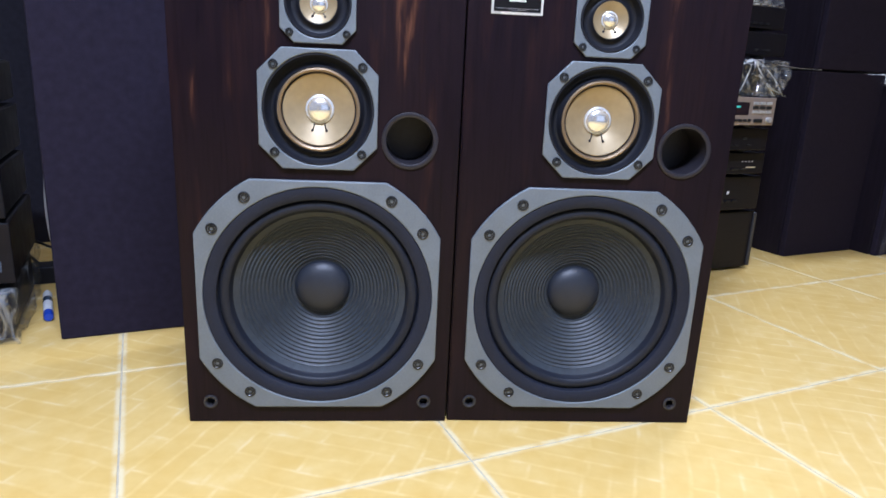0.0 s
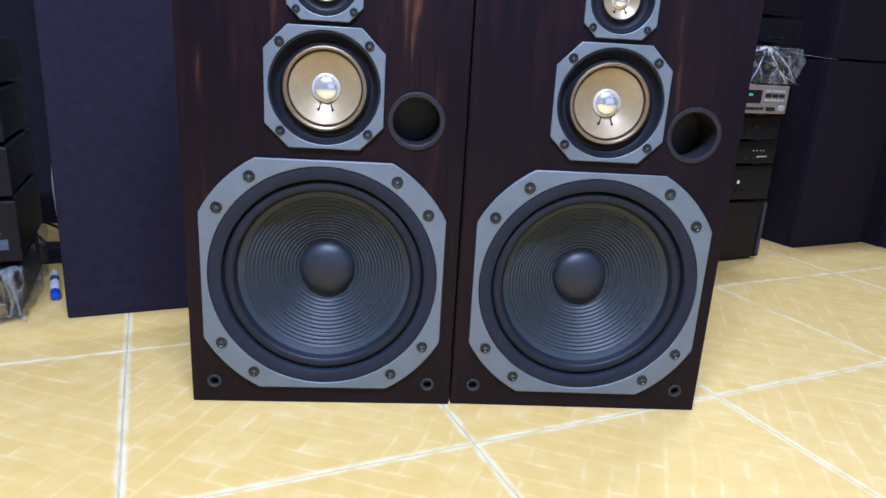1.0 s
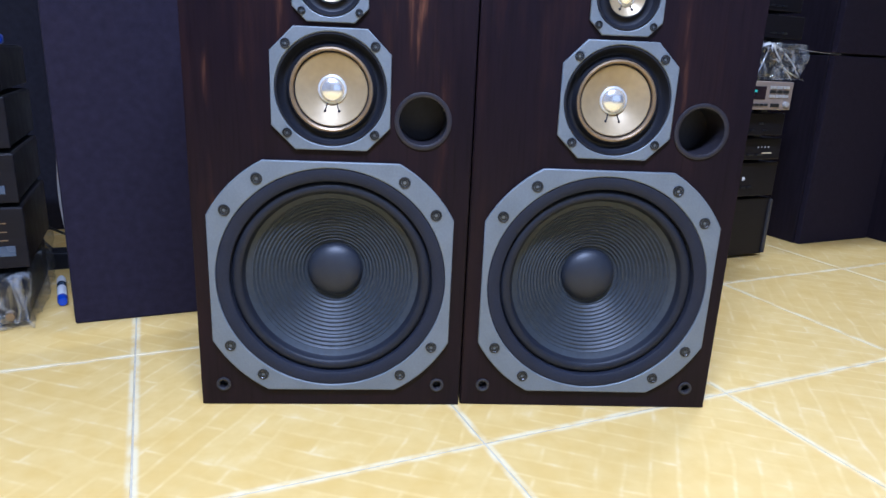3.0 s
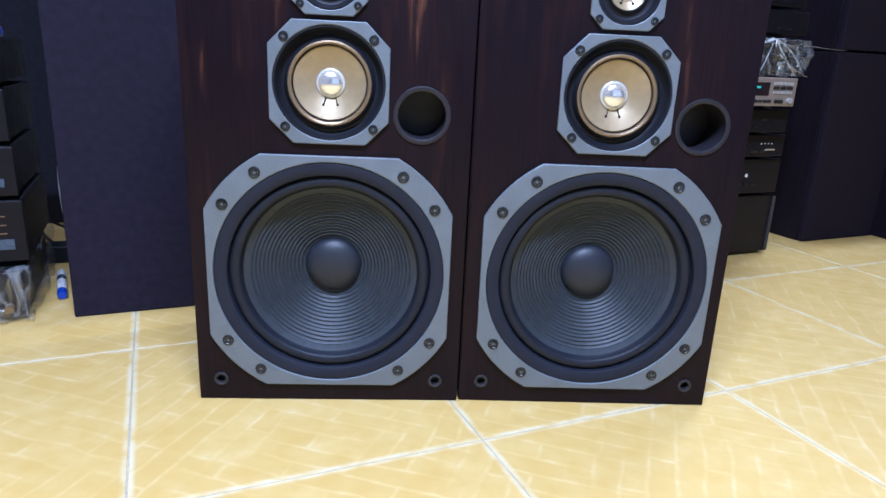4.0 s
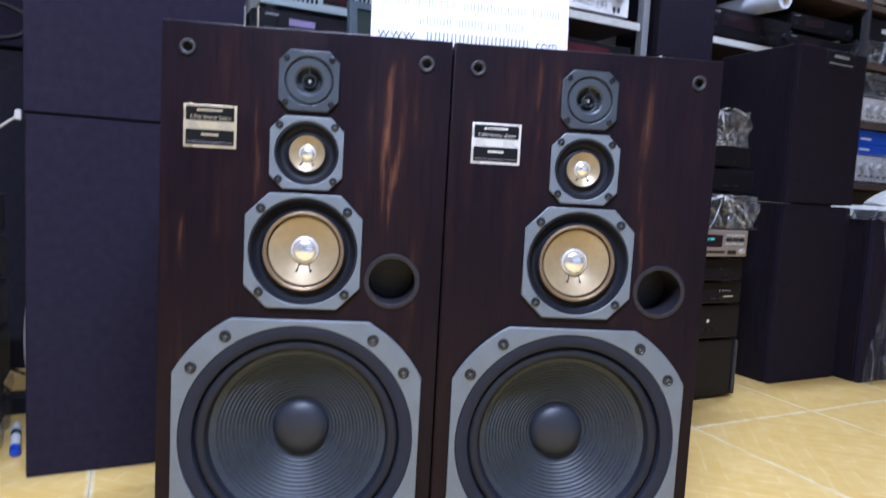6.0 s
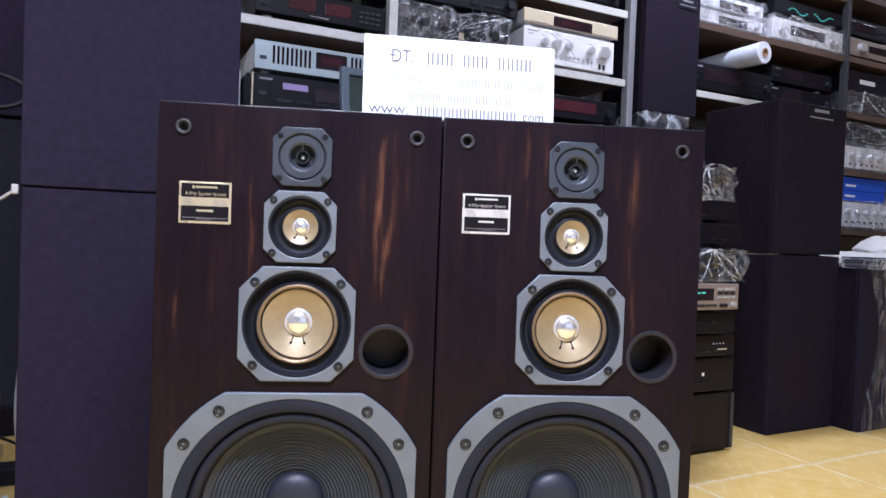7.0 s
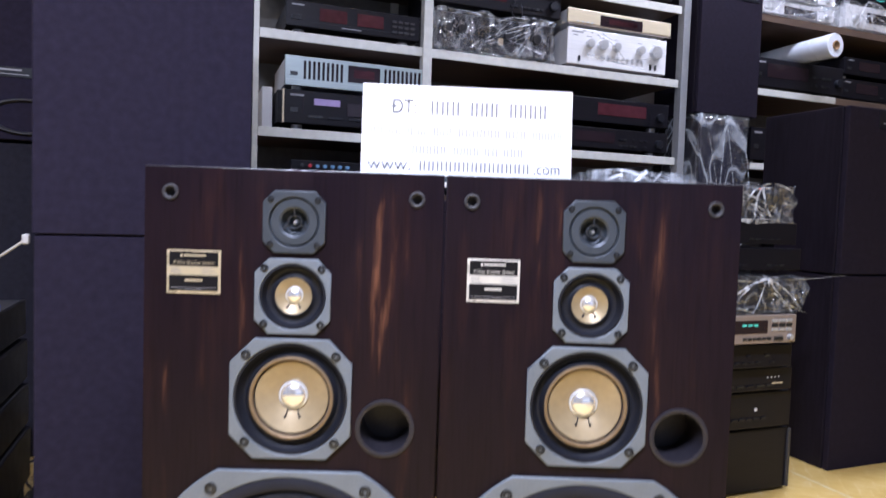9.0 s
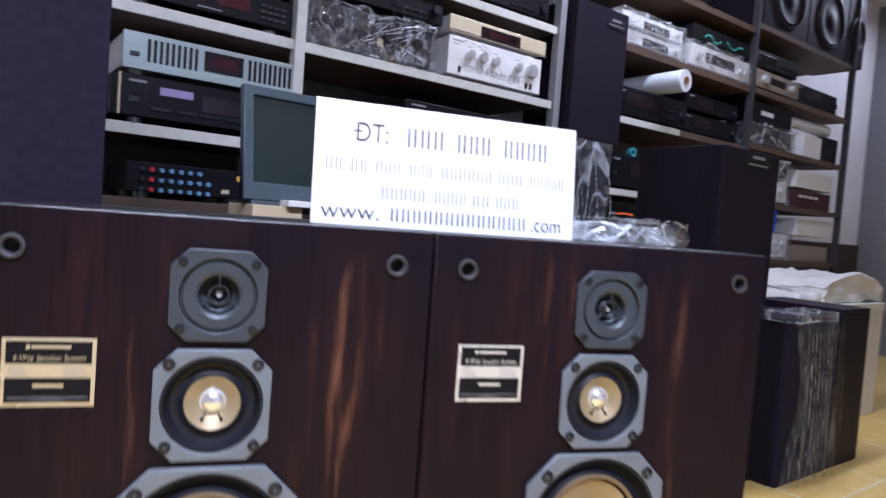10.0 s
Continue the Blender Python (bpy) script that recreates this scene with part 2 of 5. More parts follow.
FILMLONG = cling_film("clear_plastic_sheet", (1, 1, 0.05), 30, 0.08, 0.12)
def glint_film():
    """Half-clear pale colour that paints the highlight of a sharp crease."""
    m, n, l, b = material("crease_glint_film")
    clear, mix = n.new("ShaderNodeBsdfTransparent"), n.new("ShaderNodeMixShader")
    tc, t = n.new("ShaderNodeTexCoord"), n.new("ShaderNodeTexNoise")
    t.inputs["Scale"].default_value, t.inputs["Detail"].default_value = 45, 3
    l.new(tc.outputs["Object"], t.inputs["Vector"])
    r = n.new("ShaderNodeMapRange")
    r.inputs["From Min"].default_value, r.inputs["From Max"].default_value = 0.35, 0.65
    r.inputs["To Min"].default_value, r.inputs["To Max"].default_value = 0.02, 0.75
    l.new(t.outputs["Fac"], r.inputs["Value"])
    b.inputs["Base Color"].default_value = (0.82, 0.86, 0.90, 1)
    b.inputs["Roughness"].default_value = 0.18
    l.new(r.outputs[0], mix.inputs[0])
    l.new(clear.outputs[0], mix.inputs[1])
    l.new(b.outputs[0], mix.inputs[2])
    l.new(mix.outputs[0], n["Material Output"].inputs["Surface"])
    return m


GLINTFILM = glint_film()
GROUT = plain("cream_grout", (0.54, 0.48, 0.35), 0.8, grain=90)
CAST = plain("grey_cast_frame", (0.160, 0.184, 0.206), 0.46, 0.18, 300, 0.12, 0.15)
CASTDARK = plain("dark_cast_frame", (0.052, 0.062, 0.074), 0.42, 0.3, 300, 0.12, 0.12)
BLACKPL = plain("black_plastic", (0.011, 0.012, 0.017), 0.46, 0, 200, 0.2, 0.08, spec=0.28)
RUBBER = plain("black_rubber", (0.013, 0.0155, 0.024), 0.5, 0, 150, 0.25, 0.08, spec=0.3)
GASKET = plain("grey_black_gasket", (0.016, 0.0185, 0.030), 0.6, 0, 250, 0.2, 0.2, spec=0.25)
PAPER = plain("dark_paper_cone", (0.026, 0.034, 0.045), 0.50, 0, 120, 0.35, 0.15)
CAP = plain("dark_dust_cap", (0.0175, 0.0212, 0.0310), 0.48, 0, 120, 0.2, 0.1)
TAN = plain("tan_paper_cone", (0.355, 0.275, 0.155), 0.40, 0.3, 90, 0.14, 0.06)
BRONZE = plain("bronze_ring", (0.25, 0.180, 0.105), 0.35, 0.5, 150, 0.15)
SILVERDOME = plain("polished_aluminium_dome", (0.97, 0.97, 0.95), 0.17, 0.8, 80, 0.04, 0.0)
SCREW = plain("dark_screw", (0.05, 0.052, 0.056), 0.35, 0.7, 300, 0.2)
SOCKET = plain("dark_grey_socket", (0.026, 0.025, 0.028), 0.6, 0, 200, 0.2, 0.05)
PORT = plain("dull_black_port", (0.019, 0.017, 0.022), 0.42, 0, 120, 0.3, 0.1, spec=0.4)
STEEL = plain("bright_steel", (0.66, 0.67, 0.68), 0.34, 0.5, 200, 0.1)
CLOTH = plain("black_grille_cloth", (0.0195, 0.0162, 0.0295), 0.95, 0, 700, 0.32, 0.5, spec=0.12)
CLOTHDARK = plain("dull_black_grille_cloth", (0.0165, 0.0128, 0.0218), 0.95, 0, 700, 0.32, 0.5, spec=0.12)
CLOTHGREY = plain("charcoal_grille_cloth", (0.021, 0.020, 0.028), 0.95, 0, 700, 0.32, 0.5, spec=0.12)
BLACKWOOD = plain("black_ash_vinyl", (0.0135, 0.0106, 0.0165), 0.45, 0, 90, 0.4, 0.15, stretch=(1, 1, 0.1), spec=0.12)
BLACKMETAL = plain("black_case_metal", (0.0085, 0.0078, 0.0110), 0.45, 0.05, 260, 0.25, 0.1, spec=0.18)
BLACKFACE = plain("black_brushed_face", (0.0092, 0.0085, 0.0120), 0.40, 0.1, 220, 0.25, 0.06, stretch=(0.05, 1, 1), spec=0.22)
SILVER = plain("silver_brushed_face", (0.84, 0.84, 0.84), 0.40, 0.12, 220, 0.1, 0.06, stretch=(0.05, 1, 1))
PALEBLUE = plain("pale_blue_silver_face", (0.38, 0.45, 0.46), 0.4, 0.3, 220, 0.1, 0.05, stretch=(0.05, 1, 1))
GOLD = plain("champagne_face", (0.76, 0.66, 0.46), 0.4, 0.25, 220, 0.1, 0.06, stretch=(0.05, 1, 1))
BEIGE = plain("beige_silver_face", (0.33, 0.27, 0.225), 0.4, 0.2, 220, 0.1, 0.06, stretch=(0.05, 1, 1))
GLASSDARK = plain("dark_display_window", (0.020, 0.012, 0.016), 0.12, 0, 60, 0.2, 0.0)
REDGLASS = plain("smoky_red_window", (0.060, 0.016, 0.022), 0.15, 0, 40, 0.4, 0.0)
VIOLET = plain("violet_display", (0.30, 0.23, 0.42), 0.3, 0, 60, 0.1, 0.0, emit=0.12)
SLATE = plain("slate_blue_display", (0.060, 0.085, 0.130), 0.25, 0, 60, 0.2, 0.0)
ORANGELIT = plain("orange_dial_marks", (0.75, 0.14, 0.03), 0.3, 0, 60, 0.1, 0.0, emit=0.35)
TEAL = plain("teal_plastic", (0.05, 0.30, 0.34), 0.4, 0, 60, 0.1, 0.0)
GREEN = plain("green_display_marks", (0.08, 0.55, 0.45), 0.3, 0, 60, 0.1, 0.0, emit=0.18)
WHITEPAINT = plain("white_painted_board", (0.87, 0.87, 0.85), 0.5, 0, 40, 0.08, 0.06)
GREYPAINT = plain("grey_painted_steel", (0.34, 0.35, 0.36), 0.45, 0.3, 60, 0.12, 0.05)
BROWNBOARD = plain("brown_worn_board", (0.105, 0.068, 0.048), 0.55, 0, 30, 0.35, 0.15, stretch=(0.15, 1, 1))
EDGEPAINT = plain("worn_white_edge_paint", (0.62, 0.62, 0.57), 0.5, 0, 40, 0.16, 0.08)
TOPBOARD = plain("satin_black_laminate", (0.016, 0.015, 0.017), 0.27, 0, 120, 0.3, 0.06, stretch=(0.08, 1, 1), spec=0.55)
# Colour of the sheet that stands in for shade at the back of the shelves.
SHADESHEET = plain("dull_grey_brown_shade_sheet", (0.150, 0.142, 0.128), 0.6, 0, 30, 0.3, 0.1)
DARKSTEEL = plain("dark_painted_steel", (0.05, 0.05, 0.055), 0.45, 0.3, 60, 0.2, 0.05)
CARD = plain("white_card", (0.80, 0.80, 0.80), 0.6, 0, 40, 0.03, 0.02)
INK = plain("grey_black_ink", (0.07, 0.07, 0.08), 0.6, 0, 80, 0.2, 0.0)
INKMID = plain("grey_ink", (0.17, 0.17, 0.18), 0.6, 0, 80, 0.2, 0.0)
INKPALE = plain("faint_grey_ink", (0.33, 0.33, 0.35), 0.6, 0, 80, 0.15, 0.0)
WHITEMARK = plain("white_print", (0.75, 0.76, 0.78), 0.5, 0, 80, 0.1, 0.0)
GREYMARK = plain("grey_print", (0.28, 0.28, 0.30), 0.5, 0, 80, 0.1, 0.0)
PLATE = plain("champagne_plate", (0.74, 0.64, 0.42), 0.3, 0.55, 200, 0.08, 0.03)
# Same champagne plate; the light on the right one is put into its colour.
PLATELIT = plain("champagne_plate_lit", (0.82, 0.79, 0.70), 0.3, 0.45, 200, 0.06, 0.03)
BLACKINK = plain("black_plate_field", (0.010, 0.009, 0.010), 0.5, 0, 100, 0.15, 0.0, spec=0.1)
WALL = plain("white_wall_plaster", (0.78, 0.77, 0.80), 0.85, 0, 18, 0.06, 0.2)
# For the walls out of view: a grey that cuts bounced light.
UNSEENWALL = plain("unseen_wall_grey", (0.20, 0.20, 0.22), 0.85, 0, 18, 0.1, 0.2)
WAINSCOT = plain("dark_brown_wainscot", (0.055, 0.030, 0.022), 0.4, 0, 30, 0.3, 0.1)
PALEWOOD = plain("pale_pine_offcut", (0.70, 0.56, 0.36), 0.6, 0, 40, 0.15, 0.1, stretch=(0.15, 1, 1))
ROLLFILM = plain("white_film_roll", (0.74, 0.78, 0.84), 0.28, 0, 40, 0.06, 0.1)
CORE = plain("cardboard_core", (0.42, 0.27, 0.14), 0.8, 0, 60, 0.15, 0.1)
BLUE = plain("blue_printed_carton", (0.02, 0.09, 0.55), 0.4, 0, 50, 0.15, 0.05)
BLUECAP = plain("blue_pen_cap", (0.015, 0.06, 0.45), 0.3, 0, 80, 0.1, 0.0)
SCREEN = plain("dark_green_screen", (0.022, 0.036, 0.033), 0.3, 0, 20, 0.15, 0.0)
BEZEL = plain("grey_blue_bezel", (0.060, 0.084, 0.105), 0.5, 0, 100, 0.12, 0.05)
REDKNOB = plain("red_knob_cap", (0.5, 0.03, 0.04), 0.35, 0, 80, 0.1, 0.0)
BLUEKNOB = plain("blue_knob_cap", (0.14, 0.30, 0.50), 0.35, 0, 80, 0.1, 0.0)
SACK = plain("white_plastic_sack", (0.72, 0.71, 0.66), 0.5, 0, 25, 0.12, 0.3)
ORANGE = plain("amber_plastic", (0.62, 0.42, 0.06), 0.4, 0, 80, 0.1, 0.0)
CABLEGREY = plain("pale_cable_sheath", (0.45, 0.44, 0.42), 0.5, 0, 80, 0.1, 0.0)
MAROON = plain("dark_maroon_carton", (0.06, 0.018, 0.022), 0.4, 0, 40, 0.3, 0.05)


# ---- mesh tools ----
def part(name, bm, mat, parent, label=""):
    """Links a bmesh (or a mesh) as one mesh object under its thing or part."""
    if isinstance(bm, bpy.types.Mesh):
        me = bm
    else:
        me = bpy.data.meshes.new(name)
        bm.to_mesh(me)
        bm.free()
    if mat:
        me.materials.clear()
        me.materials.append(mat)
    ob = new(name, me)
    ob.parent = parent
    return tagged(ob, label) if label else ob


def thing(name, m, label, category, group="", kind=""):
    ob = new(name)
    ob.empty_display_size = 0.05
    ob.matrix_world = m
    return tagged(ob, label, category, group, kind)


def box(x0, x1, y0, y1, z0, z1, bevel=0.0, bm=None, seg=2):
    bm = bm or bmesh.new()
    g = bmesh.ops.create_cube(bm, size=1)
    vs = g["verts"]
    bmesh.ops.scale(bm, vec=(x1 - x0, y1 - y0, z1 - z0), verts=vs)
    bmesh.ops.translate(bm, vec=((x0 + x1) / 2, (y0 + y1) / 2, (z0 + z1) / 2), verts=vs)
    if bevel:
        es = list({e for v in vs for e in v.link_edges})
        bmesh.ops.bevel(bm, geom=es, offset=bevel, segments=seg, affect="EDGES", profile=0.5)
    return bm


def lathe(profile, cx=0.0, cz=0.0, seg=64, close=True, bm=None):
    """Turns (radius, y) pairs round an axis along y through (cx, cz)."""
    bm = bm or bmesh.new()
    rings, hard = [], set()
    for k, (r, y) in enumerate(profile):
        if 0 < k < len(profile) - 1:
            (r0, y0), (r2, y2) = profile[k - 1], profile[k + 1]
            bend = abs(math.atan2(y2 - y, r2 - r) - math.atan2(y - y0, r - r0))
            if radians(32) < min(bend, 2 * math.pi - bend):
                hard.add(k)
        if r < 1e-6:
            rings.append([bm.verts.new((cx, y, cz))])
        else:
            rings.append([bm.verts.new((cx + r * math.cos(2 * math.pi * i / seg), y, cz + r * math.sin(2 * math.pi * i / seg))) for i in range(seg)])
    for a, b in zip(rings, rings[1:]):
        for i in range(seg):
            j = (i + 1) % seg
            q = [a[i % len(a)], a[j % len(a)], b[j % len(b)], b[i % len(b)]]
            q = [v for k, v in enumerate(q) if v not in q[:k]]
            if len(q) > 2:
                f = bm.faces.new(q)
                f.smooth = True
    for k in hard:
        for v, w in zip(rings[k], rings[k][1:] + rings[k][:1]):
            e = bm.edges.get((v, w))
            if e:
                e.smooth = False
    return bm


def turned(name, profile, mat, parent, cx=0.0, cz=0.0, seg=64, label=""):
    return part(name, lathe(profile, cx, cz, seg), mat, parent, label)


def circle(cx, cz, r, n=72):
    return [(cx + r * math.cos(2 * math.pi * i / n), cz + r * math.sin(2 * math.pi * i / n)) for i in range(n)]


def from_curve(cu):
    ob = bpy.data.objects.new("draft", cu)
    scene.collection.objects.link(ob)
    dg = bpy.context.evaluated_depsgraph_get()
    me = bpy.data.meshes.new_from_object(ob.evaluated_get(dg))
    bpy.data.objects.remove(ob)
    bpy.data.curves.remove(cu)
    return me


def sheet(loops, y_front, y_back, bevel=0.0):
    """A plate in the x-z plane with holes (loops after the first), as a mesh."""
    cu = bpy.data.curves.new("outline", "CURVE")
    cu.dimensions, cu.fill_mode = "2D", "BOTH"
    half = (y_back - y_front) / 2
    cu.extrude, cu.bevel_depth, cu.bevel_resolution, cu.offset = half - bevel, bevel, 2, -bevel
    for lp in loops:
        s = cu.splines.new("POLY")
        s.points.add(len(lp) - 1)
        for p, (x, z) in zip(s.points, lp):
            p.co = (x, z, 0, 1)
        s.use_cyclic_u = True
    me = from_curve(cu)
    me.transform(Matrix(((1, 0, 0, 0), (0, 0, -1, (y_front + y_back) / 2), (0, 1, 0, 0), (0, 0, 0, 1))))
    return me


def words(body, size, x, y, z, align="LEFT", slant=0.0, depth=0.0003, squeeze=1.0):
    """Lettering that stands upright and faces -y, its base line at z."""
    cu = bpy.data.curves.new("lettering", "FONT")
    cu.body, cu.size, cu.extrude, cu.align_x, cu.shear = body, size, depth, align, slant
    cu.offset = -0.010 * size
    me = from_curve(cu)
    me.transform(Matrix(((squeeze, 0, 0, x), (0, 0, -1, y), (0, 1, 0, z), (0, 0, 0, 1))))
    return me


def tube(points, r, seg=8):
    """A round cable through points."""
    cu = bpy.data.curves.new("cable", "CURVE")
    cu.dimensions, cu.bevel_depth, cu.bevel_resolution = "3D", r, 2
    s = cu.splines.new("NURBS")
    s.points.add(len(points) - 1)
    for p, c in zip(s.points, points):
        p.co = (*c, 1)
    s.use_endpoint_u, s.order_u = True, 3
    return from_curve(cu)


def crumpled(x0, x1, y0, y1, z0, z1, amount, cells, seed, scale=14.0):
    """A box of loose film: a fine box skin pushed in and out by noise."""
    bm = bmesh.new()
    bmesh.ops.create_cube(bm, size=1)
    bmesh.ops.subdivide_edges(bm, edges=bm.edges[:], cuts=cells, use_grid_fill=True)
    size = Vector((x1 - x0, y1 - y0, z1 - z0))
    mid = Vector(((x0 + x1) / 2, (y0 + y1) / 2, (z0 + z1) / 2))
    for v in bm.verts:
        p = Vector((v.co.x * size.x, v.co.y * size.y, v.co.z * size.z))
        q = p * scale + Vector((seed, seed * 1.7, 0))
        k = noise.noise(q) + 0.6 * abs(noise.noise(q * 2.3)) - 0.3
        edge = Vector((abs(v.co.x), abs(v.co.y), abs(v.co.z)))
        n = Vector([math.copysign(1 if e > 0.49 else 0, c) for e, c in zip(edge, v.co)])
        if n.length:
            n.normalize()
        v.co = mid + p + n * (amount * k)
        v.co.z = max(v.co.z, z0)
    for f in bm.faces:
        f.smooth = True
    return bm


def creases(x0, x1, z0, z1, y, count, seed):
    """Narrow strips painting crease highlights on a wrap's front, fanned from where film gathers."""
    rnd, bm = random.Random(seed), bmesh.new()
    pinch = [(rnd.uniform(x0, x1), z1 if rnd.random() < 0.7 else rnd.uniform(z0, z1)) for _ in range(3)]
    for k in range(count):
        a = Vector(pinch[k % 3]) if rnd.random() < 0.7 else Vector((rnd.uniform(x0, x1), rnd.uniform(z0, z1)))
        b = Vector((rnd.uniform(x0, x1), rnd.choice((z0, rnd.uniform(z0, z1)))))
        across = Vector((-(b - a).y, (b - a).x))
        if across.length < 0.01:
            continue
        bow, across = rnd.uniform(-0.5, 0.5), across.normalized()
        wide = rnd.uniform(0.0006, 0.0040)
        last = None
        for q in range(6):
            f = q / 5
            c = a.lerp(b, f) + across * (bow * (b - a).length * f * (1 - f))
            w = wide * (1.15 - f) * rnd.uniform(0.5, 1.2)
            yy = y - rnd.uniform(0.0, 0.004)
            pair = [bm.verts.new((c.x - across.x * w, yy, c.y - across.y * w)), bm.verts.new((c.x + across.x * w, yy - 0.0025, c.y + across.y * w))]
            if last:
                bm.faces.new((last[0], pair[0], pair[1], last[1]))
            last = pair
    return bm


# ---- the room ----
def setting(name, bm, mat, label, category):
    ob = part(name, bm, mat, None)
    ob.matrix_world = ROOM
    return tagged(ob, label, category, kind="structure")


U0, U1, V0, V1, TOP = -3.0, 6.0, -4.0, 2.03, 3.0
floor = setting("floor", box(U0 - 0.2, U1 + 0.2, V0 - 0.2, V1 + 0.2, -0.12, -0.0012), GROUT, "yellow glazed tile floor with pale worn joints", "floor")
setting("ceiling", box(U0 - 0.2, U1 + 0.2, V0 - 0.2, V1 + 0.2, TOP, TOP + 0.12), WALL, "plain white plaster ceiling of the shop", "ceiling")
setting("wall_back", box(U0 - 0.2, U1 + 0.2, V1, V1 + 0.2, 0, TOP), WALL, "white plastered wall behind the shelves", "wall")
setting("wainscot", box(4.30, U1, V1 - 0.02, V1, 0.0, 0.925, 0.004), WAINSCOT, "dark brown wainscot along the white wall", "wainscot")
# Unseen walls added to close the room, darkened to limit bounce.
setting("wall_left", box(U0 - 0.2, U0, V0, V1, 0, TOP), UNSEENWALL, "unseen side wall, kept grey to hold down bounce", "wall")
setting("wall_right", box(U1, U1 + 0.2, V0, V1, 0, TOP), UNSEENWALL, "unseen side wall, kept grey to hold down bounce", "wall")
front = box(U0, -1.4, V0 - 0.2, V0, 0, TOP)
box(2.2, U1, V0 - 0.2, V0, 0, TOP, bm=front)
box(-1.4, 2.2, V0 - 0.2, V0, 2.5, TOP, bm=front)
setting("wall_front", front, UNSEENWALL, "unseen front wall, kept grey against bounce, with a wide open shopfront", "wall")


# ---- the pair of big speakers ----
def octagon(cx, cz, h, flat):
    return [(cx + x, cz + z) for x, z in ((-flat, h), (flat, h), (h, flat), (h, -flat), (flat, -h), (-flat, -h), (-h, -flat), (-h, flat))]


def clipped_square(cx, cz, h, r):
    """A square whose corners follow a circle of radius r."""
    a0 = math.acos(h / r)
    pts = []
    for q in range(4):
        for i in range(9):
            a = q * math.pi / 2 + a0 + (math.pi / 2 - 2 * a0) * i / 8
            pts.append((cx + r * math.cos(a), cz + r * math.sin(a)))
    return pts


def screws_inside(parent, spots, y, r):
    """Screws of a frame: each a child of the frame, its head in the same mesh to keep three levels."""
    for x, z in spots:
        bm = lathe([(r * 1.05, y), (r, y - 0.0012), (r * 0.80, y - 0.0014), (r * 0.70, y - 0.0003), (r * 0.62, y + 0.0002)], x, z, 20)
        rim = len(bm.faces)
        lathe([(r * 0.60, y + 0.0002), (r * 0.56, y - 0.0008), (r * 0.32, y - 0.0010)], x, z, 18, bm=bm)
        lathe([(r * 0.32, y - 0.0010), (r * 0.28, y + 0.0012), (0, y + 0.0012)], x, z, 6, bm=bm)
        bm.faces.ensure_lookup_table()
        for f in bm.faces[:rim]:
            f.material_index = 1
        part("screw", bm, SCREW, parent).data.materials.append(CASTDARK if r < 0.005 else CAST)


CX, ZW, ZM, ZT, ZS = -0.2145, 0.2225, 0.520, 0.670, 0.7775
PEGS = ((-0.392, 0.8155), (-0.039, 0.8155), (-0.393, 0.038), (-0.039, 0.038))


